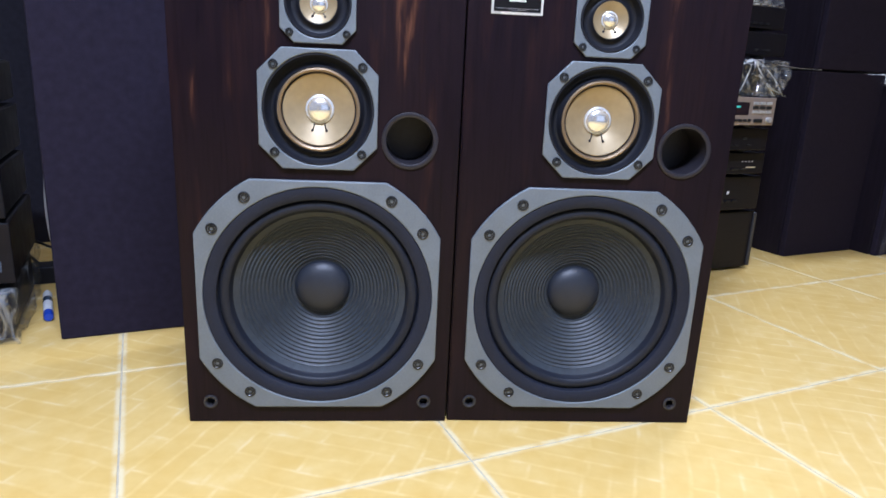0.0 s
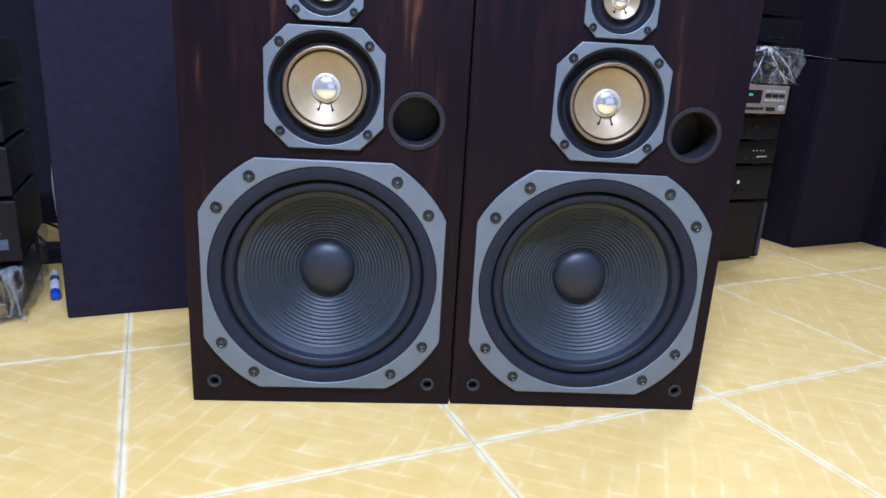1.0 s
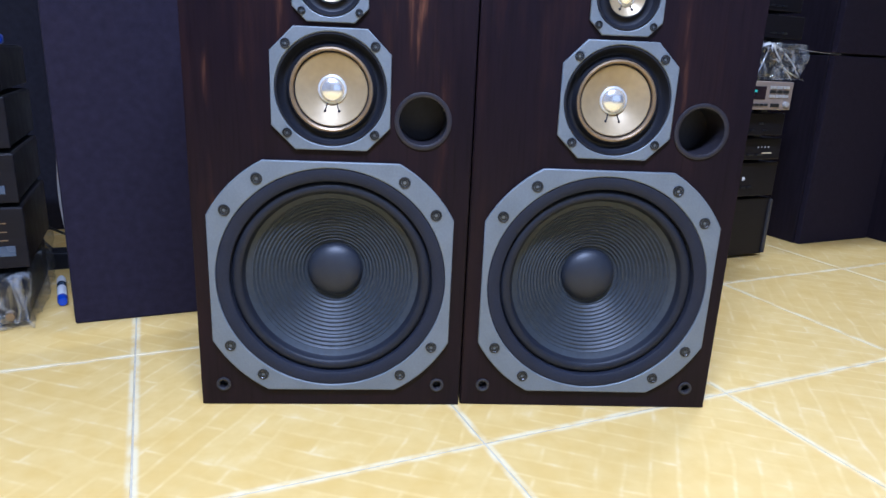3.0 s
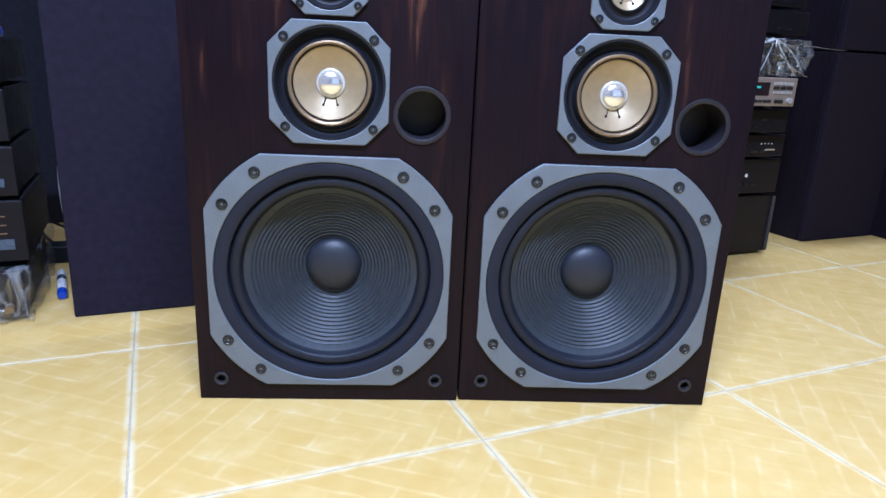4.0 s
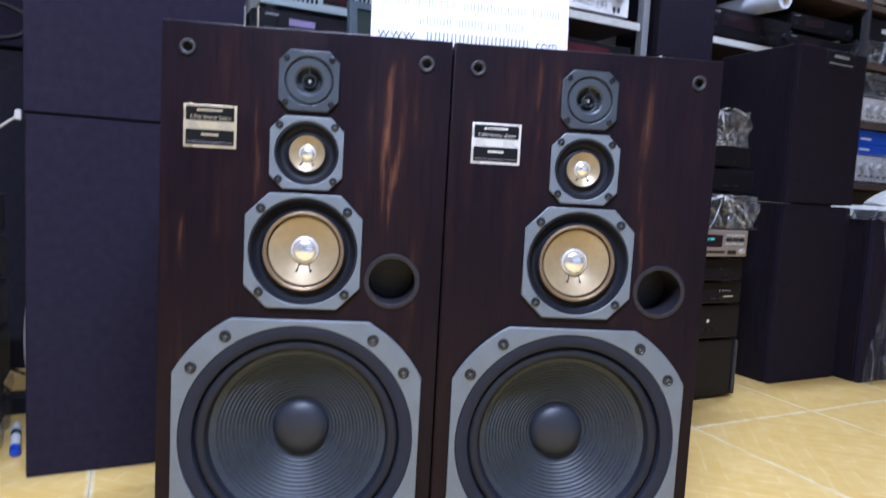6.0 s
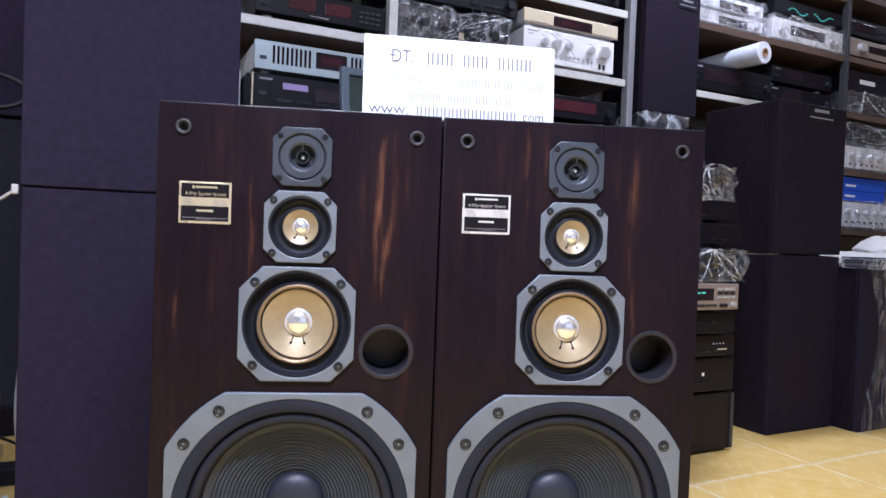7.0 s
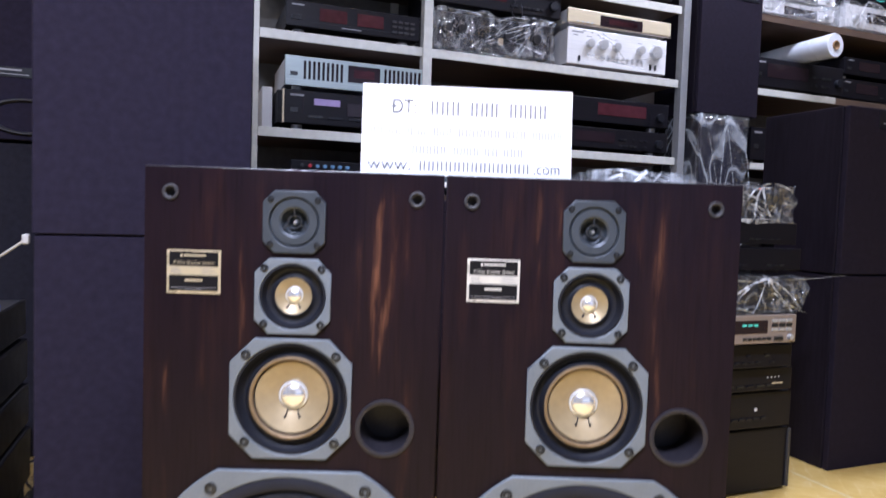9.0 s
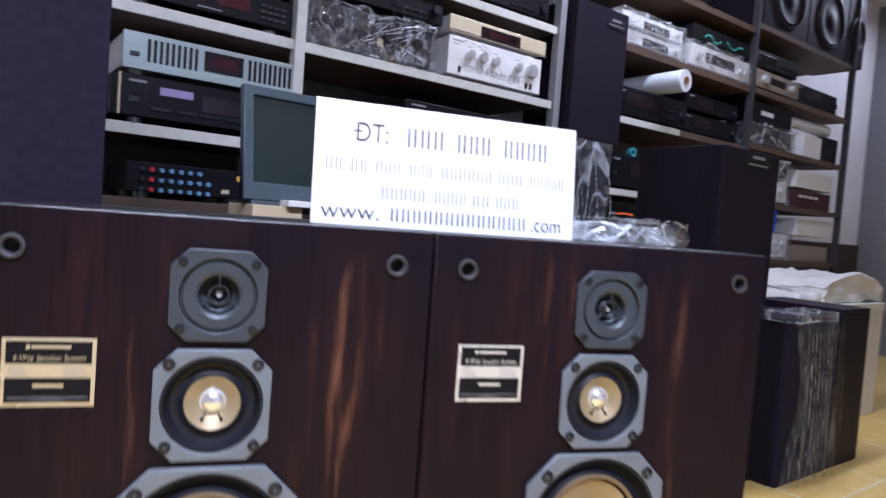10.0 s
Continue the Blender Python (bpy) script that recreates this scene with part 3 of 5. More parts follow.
def big_speaker(m, label, wood, plate):
    """Four-way floor speaker, 430 mm wide; its front lower right corner is the origin."""
    sp = thing("floor_speaker", m, label, "speaker", "pair of big speakers")
    w, h, d, th = 0.43, 0.853, 0.37, 0.019
    # cabinet shell, open at the front
    part("top_panel", box(-w, 0, 0.0, d, h - th + 0.0003, h, 0.0012), TOPBOARD, sp, "satin black top panel")
    bm = box(-w, 0, 0.0, d, 0, th, 0.0012)
    box(-w, -w + th, 0.0, d, th, h - th, bm=bm)
    box(-th, 0, 0.0, d, th, h - th, bm=bm)
    box(-w + th, -th, d - th, d, th, h - th, bm=bm)
    part("cabinet", bm, wood, sp)
    rect = [(-w + 0.0012, 0.0012), (-0.0012, 0.0012), (-0.0012, h - 0.0012), (-w + 0.0012, h - 0.0012)]
    holes = [circle(CX, ZW, 0.186, 96), circle(CX, ZM, 0.0845), circle(CX, ZT, 0.0500), circle(CX, ZS, 0.0385), circle(-0.0765, 0.479, 0.0385)]
    holes += [circle(x, z, 0.0070, 24) for x, z in PEGS]
    part("front_baffle", sheet([rect] + holes, -0.003, 0.016, 0.001), wood, sp)
    F = -0.003
    # woofer
    wf = part("woofer", sheet([clipped_square(CX, ZW, 0.1915, 0.2180), circle(CX, ZW, 0.1815, 96)], F - 0.007, F, 0.002), CAST, sp, "bass driver with grey cast frame and ribbed dark cone")
    r2 = 0.198
    ang = [math.atan2(0.163, 0.1125), math.atan2(0.1125, 0.163)]
    spots = [(CX + sx * r2 * math.cos(a), ZW + sz * r2 * math.sin(a)) for a in ang for sx in (-1, 1) for sz in (-1, 1)]
    screws_inside(wf, spots, F - 0.0071, 0.0088)
    turned("gasket", [(0.1825, F - 0.003), (0.180, F - 0.0055), (0.176, F - 0.0060), (0.164, F - 0.0050), (0.1612, F - 0.0030), (0.1602, 0.0052)], GASKET, wf, CX, ZW, 96)
    roll = [(0.1605, 0.0050), (0.1588, 0.0042)]
    roll += [(0.1502 + 0.0084 * math.cos(a), 0.0038 - 0.0062 * math.sin(a)) for a in [math.pi * k / 10 for k in range(1, 10)]] + [(0.1414, 0.0070), (0.1385, 0.0112)]
    turned("surround", roll, RUBBER, wf, CX, ZW, 96)
    cone = []
    for k in range(97):
        r = 0.1400 - k * (0.1400 - 0.044) / 96
        y = 0.0100 + 0.047 * ((0.1400 - r) / 0.0960) ** 0.92
        if 0.049 < r < 0.130:
            y += 0.0010 * math.sin((r - 0.049) / 0.0058 * 2 * math.pi)
        cone.append((r, y))
    turned("cone", cone, PAPER, wf, CX, ZW, 96)
    turned("dust_cap", [(0.0475, 0.0570), (0.0462, 0.0550)] + [(0.0455 * math.cos(a), 0.0555 - 0.021 * math.sin(a)) for a in [math.pi / 2 * k / 12 for k in range(13)]], CAP, wf, CX, ZW, 64)
    # lower midrange
    md = part("midrange", sheet([octagon(CX, ZM, 0.0885, 0.0535), circle(CX, ZM, 0.0825)], F - 0.006, F, 0.0016), CAST, sp, "midrange driver with tan cone and polished dome")
    screws_inside(md, [(CX + a * 0.0650, ZM + b * 0.0640) for a in (-1, 1) for b in (-1, 1)], F - 0.0061, 0.0070)
    turned("surround", [(0.0828, F - 0.002), (0.0818, F - 0.0045), (0.0795, F - 0.0045), (0.0775, F + 0.0005), (0.0745, 0.0045), (0.0712, 0.0068), (0.0680, 0.0060), (0.0655, 0.0030), (0.0640, -0.0005), (0.0628, -0.0020), (0.0612, -0.0012)], BLACKPL, md, CX, ZM)
    turned("cone_ring", [(0.0622, 0.0005), (0.0612, -0.0030), (0.0590, -0.0038), (0.0566, -0.0025), (0.0556, 0.0015)], BRONZE, md, CX, ZM)
    turned("groove", [(0.0560, 0.0005), (0.0548, 0.0050), (0.0528, 0.0040)], RUBBER, md, CX, ZM)
    turned("cone", [(0.0540, 0.0025), (0.0525, 0.0016), (0.040, 0.0070), (0.028, 0.0130), (0.019, 0.0180)], TAN, md, CX, ZM)
    turned("dome_rim", [(0.0218, 0.0178), (0.0214, 0.0142), (0.0200, 0.0136), (0.0186, 0.0146)], STEEL, md, CX, ZM, 48)
    turned("dome", [(0.0192, 0.0150)] + [(0.0190 * math.cos(a), 0.0148 - 0.0100 * math.sin(a)) for a in [math.pi / 2 * k / 10 for k in range(1, 11)]], SILVERDOME, md, CX, ZM, 48)
    for s in (-1, 1):
        part("lead_wire", tube([(CX + s * 0.0075, 0.0135, ZM - 0.020), (CX + s * 0.0085, 0.0100, ZM - 0.026), (CX + s * 0.0105, 0.0090, ZM - 0.031)], 0.0008), BLACKPL, md)
        turned("solder_dot", [(0.0021, 0.0108), (0.0017, 0.0088), (0, 0.0084)], BLACKPL, md, CX + s * 0.0107, ZM - 0.0315, 12)
    # upper midrange
    tw = part("tweeter", sheet([octagon(CX, ZT, 0.0550, 0.0345), circle(CX, ZT, 0.0478)], F - 0.005, F, 0.0014), CAST, sp, "small driver with tan cone and polished dome")
    screws_inside(tw, [(CX + a * 0.0410, ZT + b * 0.0405) for a in (-1, 1) for b in (-1, 1)], F - 0.0051, 0.0056)
    turned("surround", [(0.0480, F - 0.001), (0.0470, F - 0.0035), (0.0450, F - 0.0038), (0.0432, F + 0.0010), (0.0400, 0.0040), (0.0365, 0.0055), (0.0330, 0.0050), (0.0296, 0.0022), (0.0282, 0.0002), (0.0268, 0.0008)], BLACKPL, tw, CX, ZT)
    turned("cone", [(0.0274, 0.0020), (0.0265, -0.0004), (0.0225, 0.0018), (0.0160, 0.0055), (0.0105, 0.0090)], TAN, tw, CX, ZT)
    turned("dome_rim", [(0.0132, 0.0088), (0.0128, 0.0066), (0.0119, 0.0062), (0.0110, 0.0070)], STEEL, tw, CX, ZT, 40)
    turned("dome", [(0.0114, 0.0072)] + [(0.0112 * math.cos(a), 0.0070 - 0.0070 * math.sin(a)) for a in [math.pi / 2 * k / 9 for k in range(1, 10)]], SILVERDOME, tw, CX, ZT, 40)
    for s in (-1, 1):
        part("lead_wire", tube([(CX + s * 0.0062, 0.0050, ZT - 0.0115), (CX + s * 0.0078, 0.0030, ZT - 0.0145), (CX + s * 0.0088, 0.0030, ZT - 0.0165)], 0.0007), BLACKPL, tw)
        turned("solder_dot", [(0.0021, 0.0045), (0.0017, 0.0022), (0, 0.0019)], BLACKPL, tw, CX + s * 0.0092, ZT - 0.0170, 12)
    # super tweeter
    st = part("super_tweeter", sheet([octagon(CX, ZS, 0.0450, 0.0285), circle(CX, ZS, 0.0360)], F - 0.005, F, 0.0014), CASTDARK, sp, "dark horn tweeter with a small metal centre")
    screws_inside(st, [(CX + a * 0.0335, ZS + b * 0.0325) for a in (-1, 1) for b in (-1, 1)], F - 0.0051, 0.0045)
    turned("horn", [(0.0362, F - 0.002), (0.0354, F - 0.0040), (0.0346, F - 0.0010), (0.0336, F - 0.0008), (0.0326, F - 0.0036), (0.0225, F - 0.0036), (0.0195, F - 0.0015), (0.0168, 0.006), (0.0115, 0.010)], CASTDARK, st, CX, ZS)
    turned("throat", [(0.0118, 0.0120), (0.0100, 0.0030), (0.0090, 0.0020), (0.0080, 0.0030), (0.0065, 0.0120), (0, 0.0120)], CASTDARK, st, CX, ZS, 40)
    turned("phase_plug", [(0.0040, 0.0122), (0.0034, 0.004), (0.0022, 0.0010), (0, 0.0004)], STEEL, st, CX, ZS, 20)
    turned("guard_ring", [(0.0106, F + 0.0010), (0.0104, F - 0.0022), (0.0086, F - 0.0022), (0.0084, F + 0.0010)], SCREW, st, CX, ZS, 32)
    for a in (90, 210, 330):
        arm = box(0.0102, 0.0200, F - 0.0016, F + 0.0004, -0.0011, 0.0011, 0.0003, seg=1)
        bmesh.ops.transform(arm, matrix=Matrix.Translation((CX, 0, ZS)) @ Matrix.Rotation(radians(-a), 4, "Y"), verts=arm.verts)
        part("guard_arm", arm, SCREW, st)
    for a in (45, 135, 225, 315):
        turned("rivet", [(0.0018, F - 0.0020), (0.0015, F - 0.0032), (0, F - 0.0034)], BLACKPL, st, CX + 0.0255 * math.cos(radians(a)), ZS + 0.0255 * math.sin(radians(a)), 10)
    # port and grille pegs
    turned("bass_port", [(0.0385, 0.0), (0.0435, F - 0.0005), (0.0433, F - 0.0022), (0.0412, F - 0.0030), (0.0378, F - 0.0028), (0.0362, F - 0.002), (0.0360, 0.006), (0.0355, 0.060), (0, 0.060)], PORT, sp, -0.0765, 0.479, label="round black plastic bass port")
    for x, z in PEGS:
        turned("grille_socket", [(0.0065, F + 0.001), (0.0118, F - 0.0002), (0.0115, F - 0.0025), (0.0095, F - 0.0032), (0.0072, F - 0.0020), (0.0066, 0.010), (0, 0.012)], SOCKET, sp, x, z, 28)
    # name plate
    x0, x1, z0, z1 = -0.396, -0.319, 0.670, 0.733
    pl = part("name_plate", box(x0, x1, F - 0.0012, F, z0, z1, 0.0004), plate, sp, "champagne metal plate with two black fields")
    y = F - 0.0013
    part("black_field", box(x0 + 0.0035, x1 - 0.0035, y - 0.0002, y + 0.0004, z0 + 0.0395, z1 - 0.0026), BLACKINK, pl)
    part("black_field", box(x0 + 0.0035, x1 - 0.0035, y - 0.0002, y + 0.0004, z0 + 0.0036, z0 + 0.0265), BLACKINK, pl)
    y -= 0.0003
    part("brand_mark", box(x0 + 0.024, x1 - 0.021, y - 0.0002, y, z1 - 0.0092, z1 - 0.0066), plate, pl)
    part("emblem", box(x0 + 0.0195, x0 + 0.0228, y - 0.0002, y, z1 - 0.0100, z1 - 0.0064), plate, pl)
    part("lettering", words("4-Way Speaker System", 0.0078, (x0 + x1) / 2, y, z0 + 0.0425, "CENTER", 0.25, 0.0001, 0.82), plate, pl)
    for a, b in ((0.006, 0.022), (0.050, 0.071)):
        for k in range(3):
            part("print_line", box(x0 + a, x0 + b - 0.002 * k, y - 0.0001, y + 0.0001, z0 + 0.0290 + 0.0033 * k, z0 + 0.0297 + 0.0033 * k), GREYMARK, pl)
    part("model_mark", box(x0 + 0.026, x1 - 0.026, y - 0.0002, y, z0 + 0.0178, z0 + 0.0208), plate, pl)
    part("print_line", box(x0 + 0.006, x1 - 0.006, y - 0.0002, y, z0 + 0.0080, z0 + 0.0086), GREYMARK, pl)
    part("print_line", box(x0 + 0.026, x1 - 0.026, y - 0.0002, y, z0 + 0.0058, z0 + 0.0063), GREYMARK, pl)
    return sp


left_speaker = big_speaker(pose(0, 0.003, 0), "dark rosewood four-way floor speaker with a broad reddish streak", WOOD, PLATE)
right_speaker = big_speaker(pose(0.4328, -0.005, 0, 0, 0, -1.4), "dark rosewood four-way floor speaker beside its twin", WOODTWIN, PLATELIT)

# sign card that stands across both cabinets
sg = thing("sign_card", pose(-0.127, 0.046, 0.8535, -5, 0, 2.2), "white card sign with grey print standing on the speakers", "sign")
part("card", box(0, 0.3225, 0, 0.003, 0, 0.138, 0.0008), CARD, sg)
part("lettering", words("DT:", 0.031, 0.044, -0.0006, 0.0945, squeeze=0.80), INK, sg)
part("letter_stroke", box(0.0425, 0.0520, -0.0008, 0.0002, 0.1045, 0.1063), INK, sg)


def letter_bars(x0, x1, base, high, count, mat):
    """An unreadable word: two thin upright strokes for each of its letters, all in one mesh."""
    bm, step = bmesh.new(), (x1 - x0) / count
    for k in range(count):
        for q in (0.04, 0.50):
            box(x0 + (k + q) * step, x0 + (k + q + 0.17) * step, -0.0008, 0.0002, base, base + high, bm=bm)
    return part("print_bar", bm, mat, sg)


for x0, x1, count in ((0.104, 0.152, 3), (0.165, 0.211, 3), (0.225, 0.286, 4)):
    letter_bars(x0, x1, 0.0935, 0.0215, count, INKMID)
for x0, x1, count in ((0.013, 0.034, 2), (0.041, 0.062, 2), (0.069, 0.100, 3), (0.109, 0.138, 3), (0.147, 0.213, 6), (0.219, 0.253, 3), (0.261, 0.309, 5)):
    letter_bars(x0, x1, 0.0610, 0.0135, count, INKPALE)
for x0, x1, count in ((0.077, 0.131, 5), (0.140, 0.181, 4), (0.187, 0.211, 2), (0.217, 0.249, 3)):
    letter_bars(x0, x1, 0.0325, 0.0135, count, INKPALE)
part("lettering", words("www.", 0.0255, 0.0100, -0.0006, 0.0078, squeeze=1.10), INK, sg)
letter_bars(0.0885, 0.260, 0.0078, 0.0150, 13, INKMID)
part("lettering", words(".com", 0.0255, 0.2630, -0.0006, 0.0078, squeeze=0.84), INK, sg)

# film bundle on the right cabinet
fb = thing("plastic_bundle", pose(0, 0, 0.8535), "crumpled clear plastic bundle lying on the speaker", "plastic bag")
part("film", crumpled(0.250, 0.440, 0.18, 0.34, 0.0, 0.027, 0.005, 14, 3.0, 30), FILMMILK, fb)
part("inner_sheet", crumpled(0.265, 0.425, 0.20, 0.32, 0.001, 0.018, 0.004, 8, 9.0, 30), FILM, fb)
part("crease_glint", creases(0.252, 0.438, 0.002, 0.028, 0.173, 12, 17), GLINTFILM, fb, "pale strips painting the highlights of sharp film creases")


# ---- black speakers and boxes ----
def cloth_speaker(u, v, z, w, h, d, label, cloth=None, logo=None, group="", turn=0.0, name="stacked_speaker"):
    sp = thing(name, ROOM @ pose(u, v, z, 0, 0, turn), label, "speaker", group)
    part("cabinet", box(0, w, 0.022, d, 0, h, 0.004), BLACKWOOD, sp)
    part("grille", box(0.003, w - 0.003, 0.0, 0.021, 0.0008, h - 0.0008, 0.0035, seg=3), cloth or CLOTH, sp, "stretched black cloth grille")
    if logo:
        a, b, c, e = logo
        lg = part("logo_plate", box(a, b, -0.003, 0.001, c, e, 0.001), BLACKPL, sp)
        part("print_bar", box(a + 0.25 * (b - a), b - 0.25 * (b - a), -0.0036, -0.002, c + 0.62 * (e - c), c + 0.80 * (e - c)), GREYMARK, lg)
        part("print_bar", box(a + 0.1 * (b - a), b - 0.1 * (b - a), -0.0036, -0.002, c + 0.25 * (e - c), c + 0.33 * (e - c)), GREYMARK, lg)
    return sp


G1 = "stack of black speakers on the left"
cloth_speaker(-0.62, 0.70, 0.0, 0.41, 0.7312, 0.40, "big black speaker with cloth grille standing on the tiles", group=G1)
cloth_speaker(-0.622, 0.695, 0.732, 0.41, 0.74, 0.40, "big black speaker with cloth grille stacked on another", group=G1)
G2 = "stack of black speakers on the right"
cloth_speaker(1.615, 0.755, 0.0, 0.365, 0.64, 0.36, "big black cloth-fronted speaker standing on the tiles", CLOTHDARK, group=G2)
G2TOP = cloth_speaker(1.611, 0.750, 0.646, 0.365, 0.54, 0.33, "big black speaker with logo plate stacked on another", CLOTHDARK, (0.135, 0.295, 0.475, 0.535), group=G2)
cloth_speaker(1.640, 1.475, 1.262, 0.335, 0.57, 0.28, "black bookshelf speaker standing on a wrapped one", CLOTHDARK, (0.19, 0.31, 0.49, 0.54), name="bookshelf_speaker")
wt = cloth_speaker(1.665, 1.47, 0.0, 0.235, 1.245, 0.30, "tall black speaker wrapped in clear plastic", name="wrapped_speaker")
part("plastic_wrap", crumpled(-0.012, 0.247, -0.014, 0.312, 0.0, 1.258, 0.010, 26, 5.0, 16), FILMMILK, wt)
part("crease_glint", creases(-0.010, 0.245, 0.78, 1.250, -0.019, 4, 12), GLINTFILM, wt, "pale strips painting the highlights of sharp film creases")
G3 = "speakers at the far left"
cloth_speaker(-1.30, 1.56, 0.0, 0.60, 0.97, 0.38, "tall charcoal speaker standing on the tiles", CLOTHGREY, group=G3)
k1 = cloth_speaker(-1.30, 1.54, 0.976, 0.60, 0.92, 0.40, "black speaker with a flared port stacked on another", CLOTH, (0.40, 0.52, 0.185, 0.215), group=G3)
horn = lathe([(0.055, -0.002), (0.052, -0.012), (0.048, -0.012), (0.040, 0.010), (0.030, 0.060), (0, 0.061)], 0, 0, 48)
bmesh.ops.transform(horn, matrix=pose(0.50, 0, 0.070) @ Matrix.Diagonal((1.9, 1, 1, 1)), verts=horn.verts)
part("flared_port", horn, SOCKET, k1)

wc = cloth_speaker(1.985, 0.665, 0.0, 0.40, 0.61, 0.36, "black speaker wrapped in creased clear plastic on the tiles", name="wrapped_speaker")
fs = bmesh.new()
NX, NZ = 40, 26
grid = []
for r in range(NZ + 1):
    q = r / NZ                                   # 0 at the top, 1 at the tiles
    left = -0.03 + 0.07 * math.sin(math.pi * min(1.0, q * 1.06)) ** 1.3 + 0.01 * q
    right = 0.305 + 0.055 * q
    for c in range(NX + 1):
        p = c / NX
        fold = 0.010 * math.sin(p * 34 + 3 * q) + 0.006 * math.sin(p * 61 - 5 * q) + 0.010 * noise.noise(Vector((p * 5, q * 3, 1.5)))
        grid.append(fs.verts.new((left + (right - left) * p, -0.034 + fold * (0.35 + 0.65 * q), 0.637 - 0.630 * q)))
for r in range(NZ):
    for c in range(NX):
        a = r * (NX + 1) + c
        fs.faces.new((grid[a], grid[a + 1], grid[a + NX + 2], grid[a + NX + 1])).smooth = True
part("plastic_wrap", fs, FILMLONG, wc)
# Pale strips stand in for highlights along the pleats of the hanging film.
pleats, rnd = bmesh.new(), random.Random(21)
for k in range(11):
    x0, x1 = -0.01 + 0.31 * k / 10, 0.05 + 0.30 * (k / 10) ** 1.2
    wide, last = rnd.uniform(0.0005, 0.0018), None
    top, foot = rnd.uniform(0.0, 0.15), rnd.uniform(0.75, 1.0)
    for q in range(9):
        f = top + (foot - top) * q / 8
        x = x0 + (x1 - x0) * math.sin(math.pi / 2 * min(1.0, f * 1.3)) + 0.006 * noise.noise(Vector((k * 3.1, f * 4, 0)))
        pair = [pleats.verts.new((x + d * wide * rnd.uniform(0.5, 1.2), -0.056, 0.632 - 0.62 * f)) for d in (-1, 1)]
        if last:
            pleats.faces.new((last[0], last[1], pair[1], pair[0]))
        last = pair
part("crease_glint", pleats, GLINTFILM, wc, "long pale strips painting highlights on the hanging film's pleats")
part("film_fold", crumpled(-0.035, 0.30, -0.040, 0.10, 0.600, 0.636, 0.008, 12, 2.0, 30), FILMMILK, wc)
bb = thing("black_box", ROOM @ pose(2.412, 0.668, 0), "plain dark wooden box standing on the tiles", "box")
part("body", box(0, 0.27, 0.0125, 0.36, 0, 0.6235, 0.003), BLACKWOOD, bb)
part("front_panel", box(0, 0.27, 0, 0.012, 0, 0.6235, 0.002), BLACKWOOD, bb)
part("top_panel", box(0, 0.27, 0, 0.36, 0.624, 0.637, 0.002), BLACKWOOD, bb)
wb = thing("white_carton", ROOM @ pose(2.95, 0.96, 0), "white carton standing on the tile floor", "box")
part("body", box(0, 0.71, 0, 0.42, 0, 0.60, 0.006), SACK, wb)
part("lid_flap", box(-0.004, 0.714, -0.004, 0.424, 0.56, 0.604, 0.004), SACK, wb)
sk = thing("plastic_sack", ROOM @ pose(2.72, 0.98, 0), "white plastic sack heaped beside and over a carton", "sack")
part("sack_body", crumpled(0.0, 0.225, 0, 0.36, 0.0, 0.655, 0.02, 16, 4.0, 9), SACK, sk)
sk2 = thing("plastic_sack", ROOM @ pose(2.98, 1.0, 0.605), "white plastic sack lying on a carton", "sack")
heap = crumpled(0.0, 0.72, -0.02, 0.36, 0.0, 0.150, 0.030, 26, 7.0, 7)
for v in heap.verts:
    swell = math.sin(math.pi * min(1.0, max(0.0, (v.co.x + 0.03) / 0.80))) ** 0.7
    v.co.z *= 0.30 + 0.70 * swell + 0.10 * noise.noise(Vector((v.co.x * 9, v.co.y * 9, 3)))
part("sack_body", heap, SACK, sk2)


# ---- hi-fi components ----
def component(name, u, v, z, w, h, d, label, face=None, case=None, turn=0.0, wrap=0.0, category="hi-fi", group="stacked hi-fi components", feet=True):
    """A stereo unit: case, face plate and four feet. Returns the thing and its face; the face's front is y = -0.006."""
    t = thing(name, ROOM @ pose(u, v, z, 0, 0, turn), label, category, group)
    f = (0.018 if group.startswith("units") else 0.010) if feet else 0.0
    part("case", box(0.004, w - 0.004, 0.006, d, f, h - 0.002, 0.003), case or BLACKMETAL, t)
    fp = part("face_plate", box(0, w, -0.006, 0.0058, f, h, 0.0025), face or BLACKFACE, t)
    if feet:
        for x in (0.05, w - 0.05):
            for y in (0.05, d - 0.05):
                b = bmesh.new()
                bmesh.ops.create_cone(b, cap_ends=True, segments=18, radius1=0.018, radius2=0.020, depth=f, matrix=Matrix.Translation((x, y, f / 2)))
                part("foot", b, STEEL if group.startswith("units") else BLACKPL, t)
    if wrap:
        part("plastic_wrap", crumpled(-0.012, w + 0.012, -0.024, d + 0.008, 0.0, h + 0.012, wrap, 20, u * 10 + z, 17), FILM, t)
        part("crease_glint", creases(-0.008, w + 0.008, 0.004, h + 0.010, -0.026 - wrap * 0.4, int(9 + 420 * wrap), int(u * 100 + z * 10)), GLINTFILM, t, "pale strips painting the highlights of sharp film creases")
    return t, fp


def window(fp, x0, x1, z0, z1, mat):
    return part("display_window", box(x0, x1, -0.0075, -0.005, z0, z1, 0.0008), mat, fp)


def knob(fp, x, z, r, mat, long=0.016):
    y = -0.006
    return turned("knob", [(r, y), (r, y - long * 0.85), (r * 0.92, y - long), (r * 0.3, y - long * 1.02), (0, y - long * 1.02)], mat, fp, x, z, 24)


def button(fp, x0, x1, z0, z1, mat):
    return part("button", box(x0, x1, -0.0095, -0.005, z0, z1, 0.0007), mat, fp)


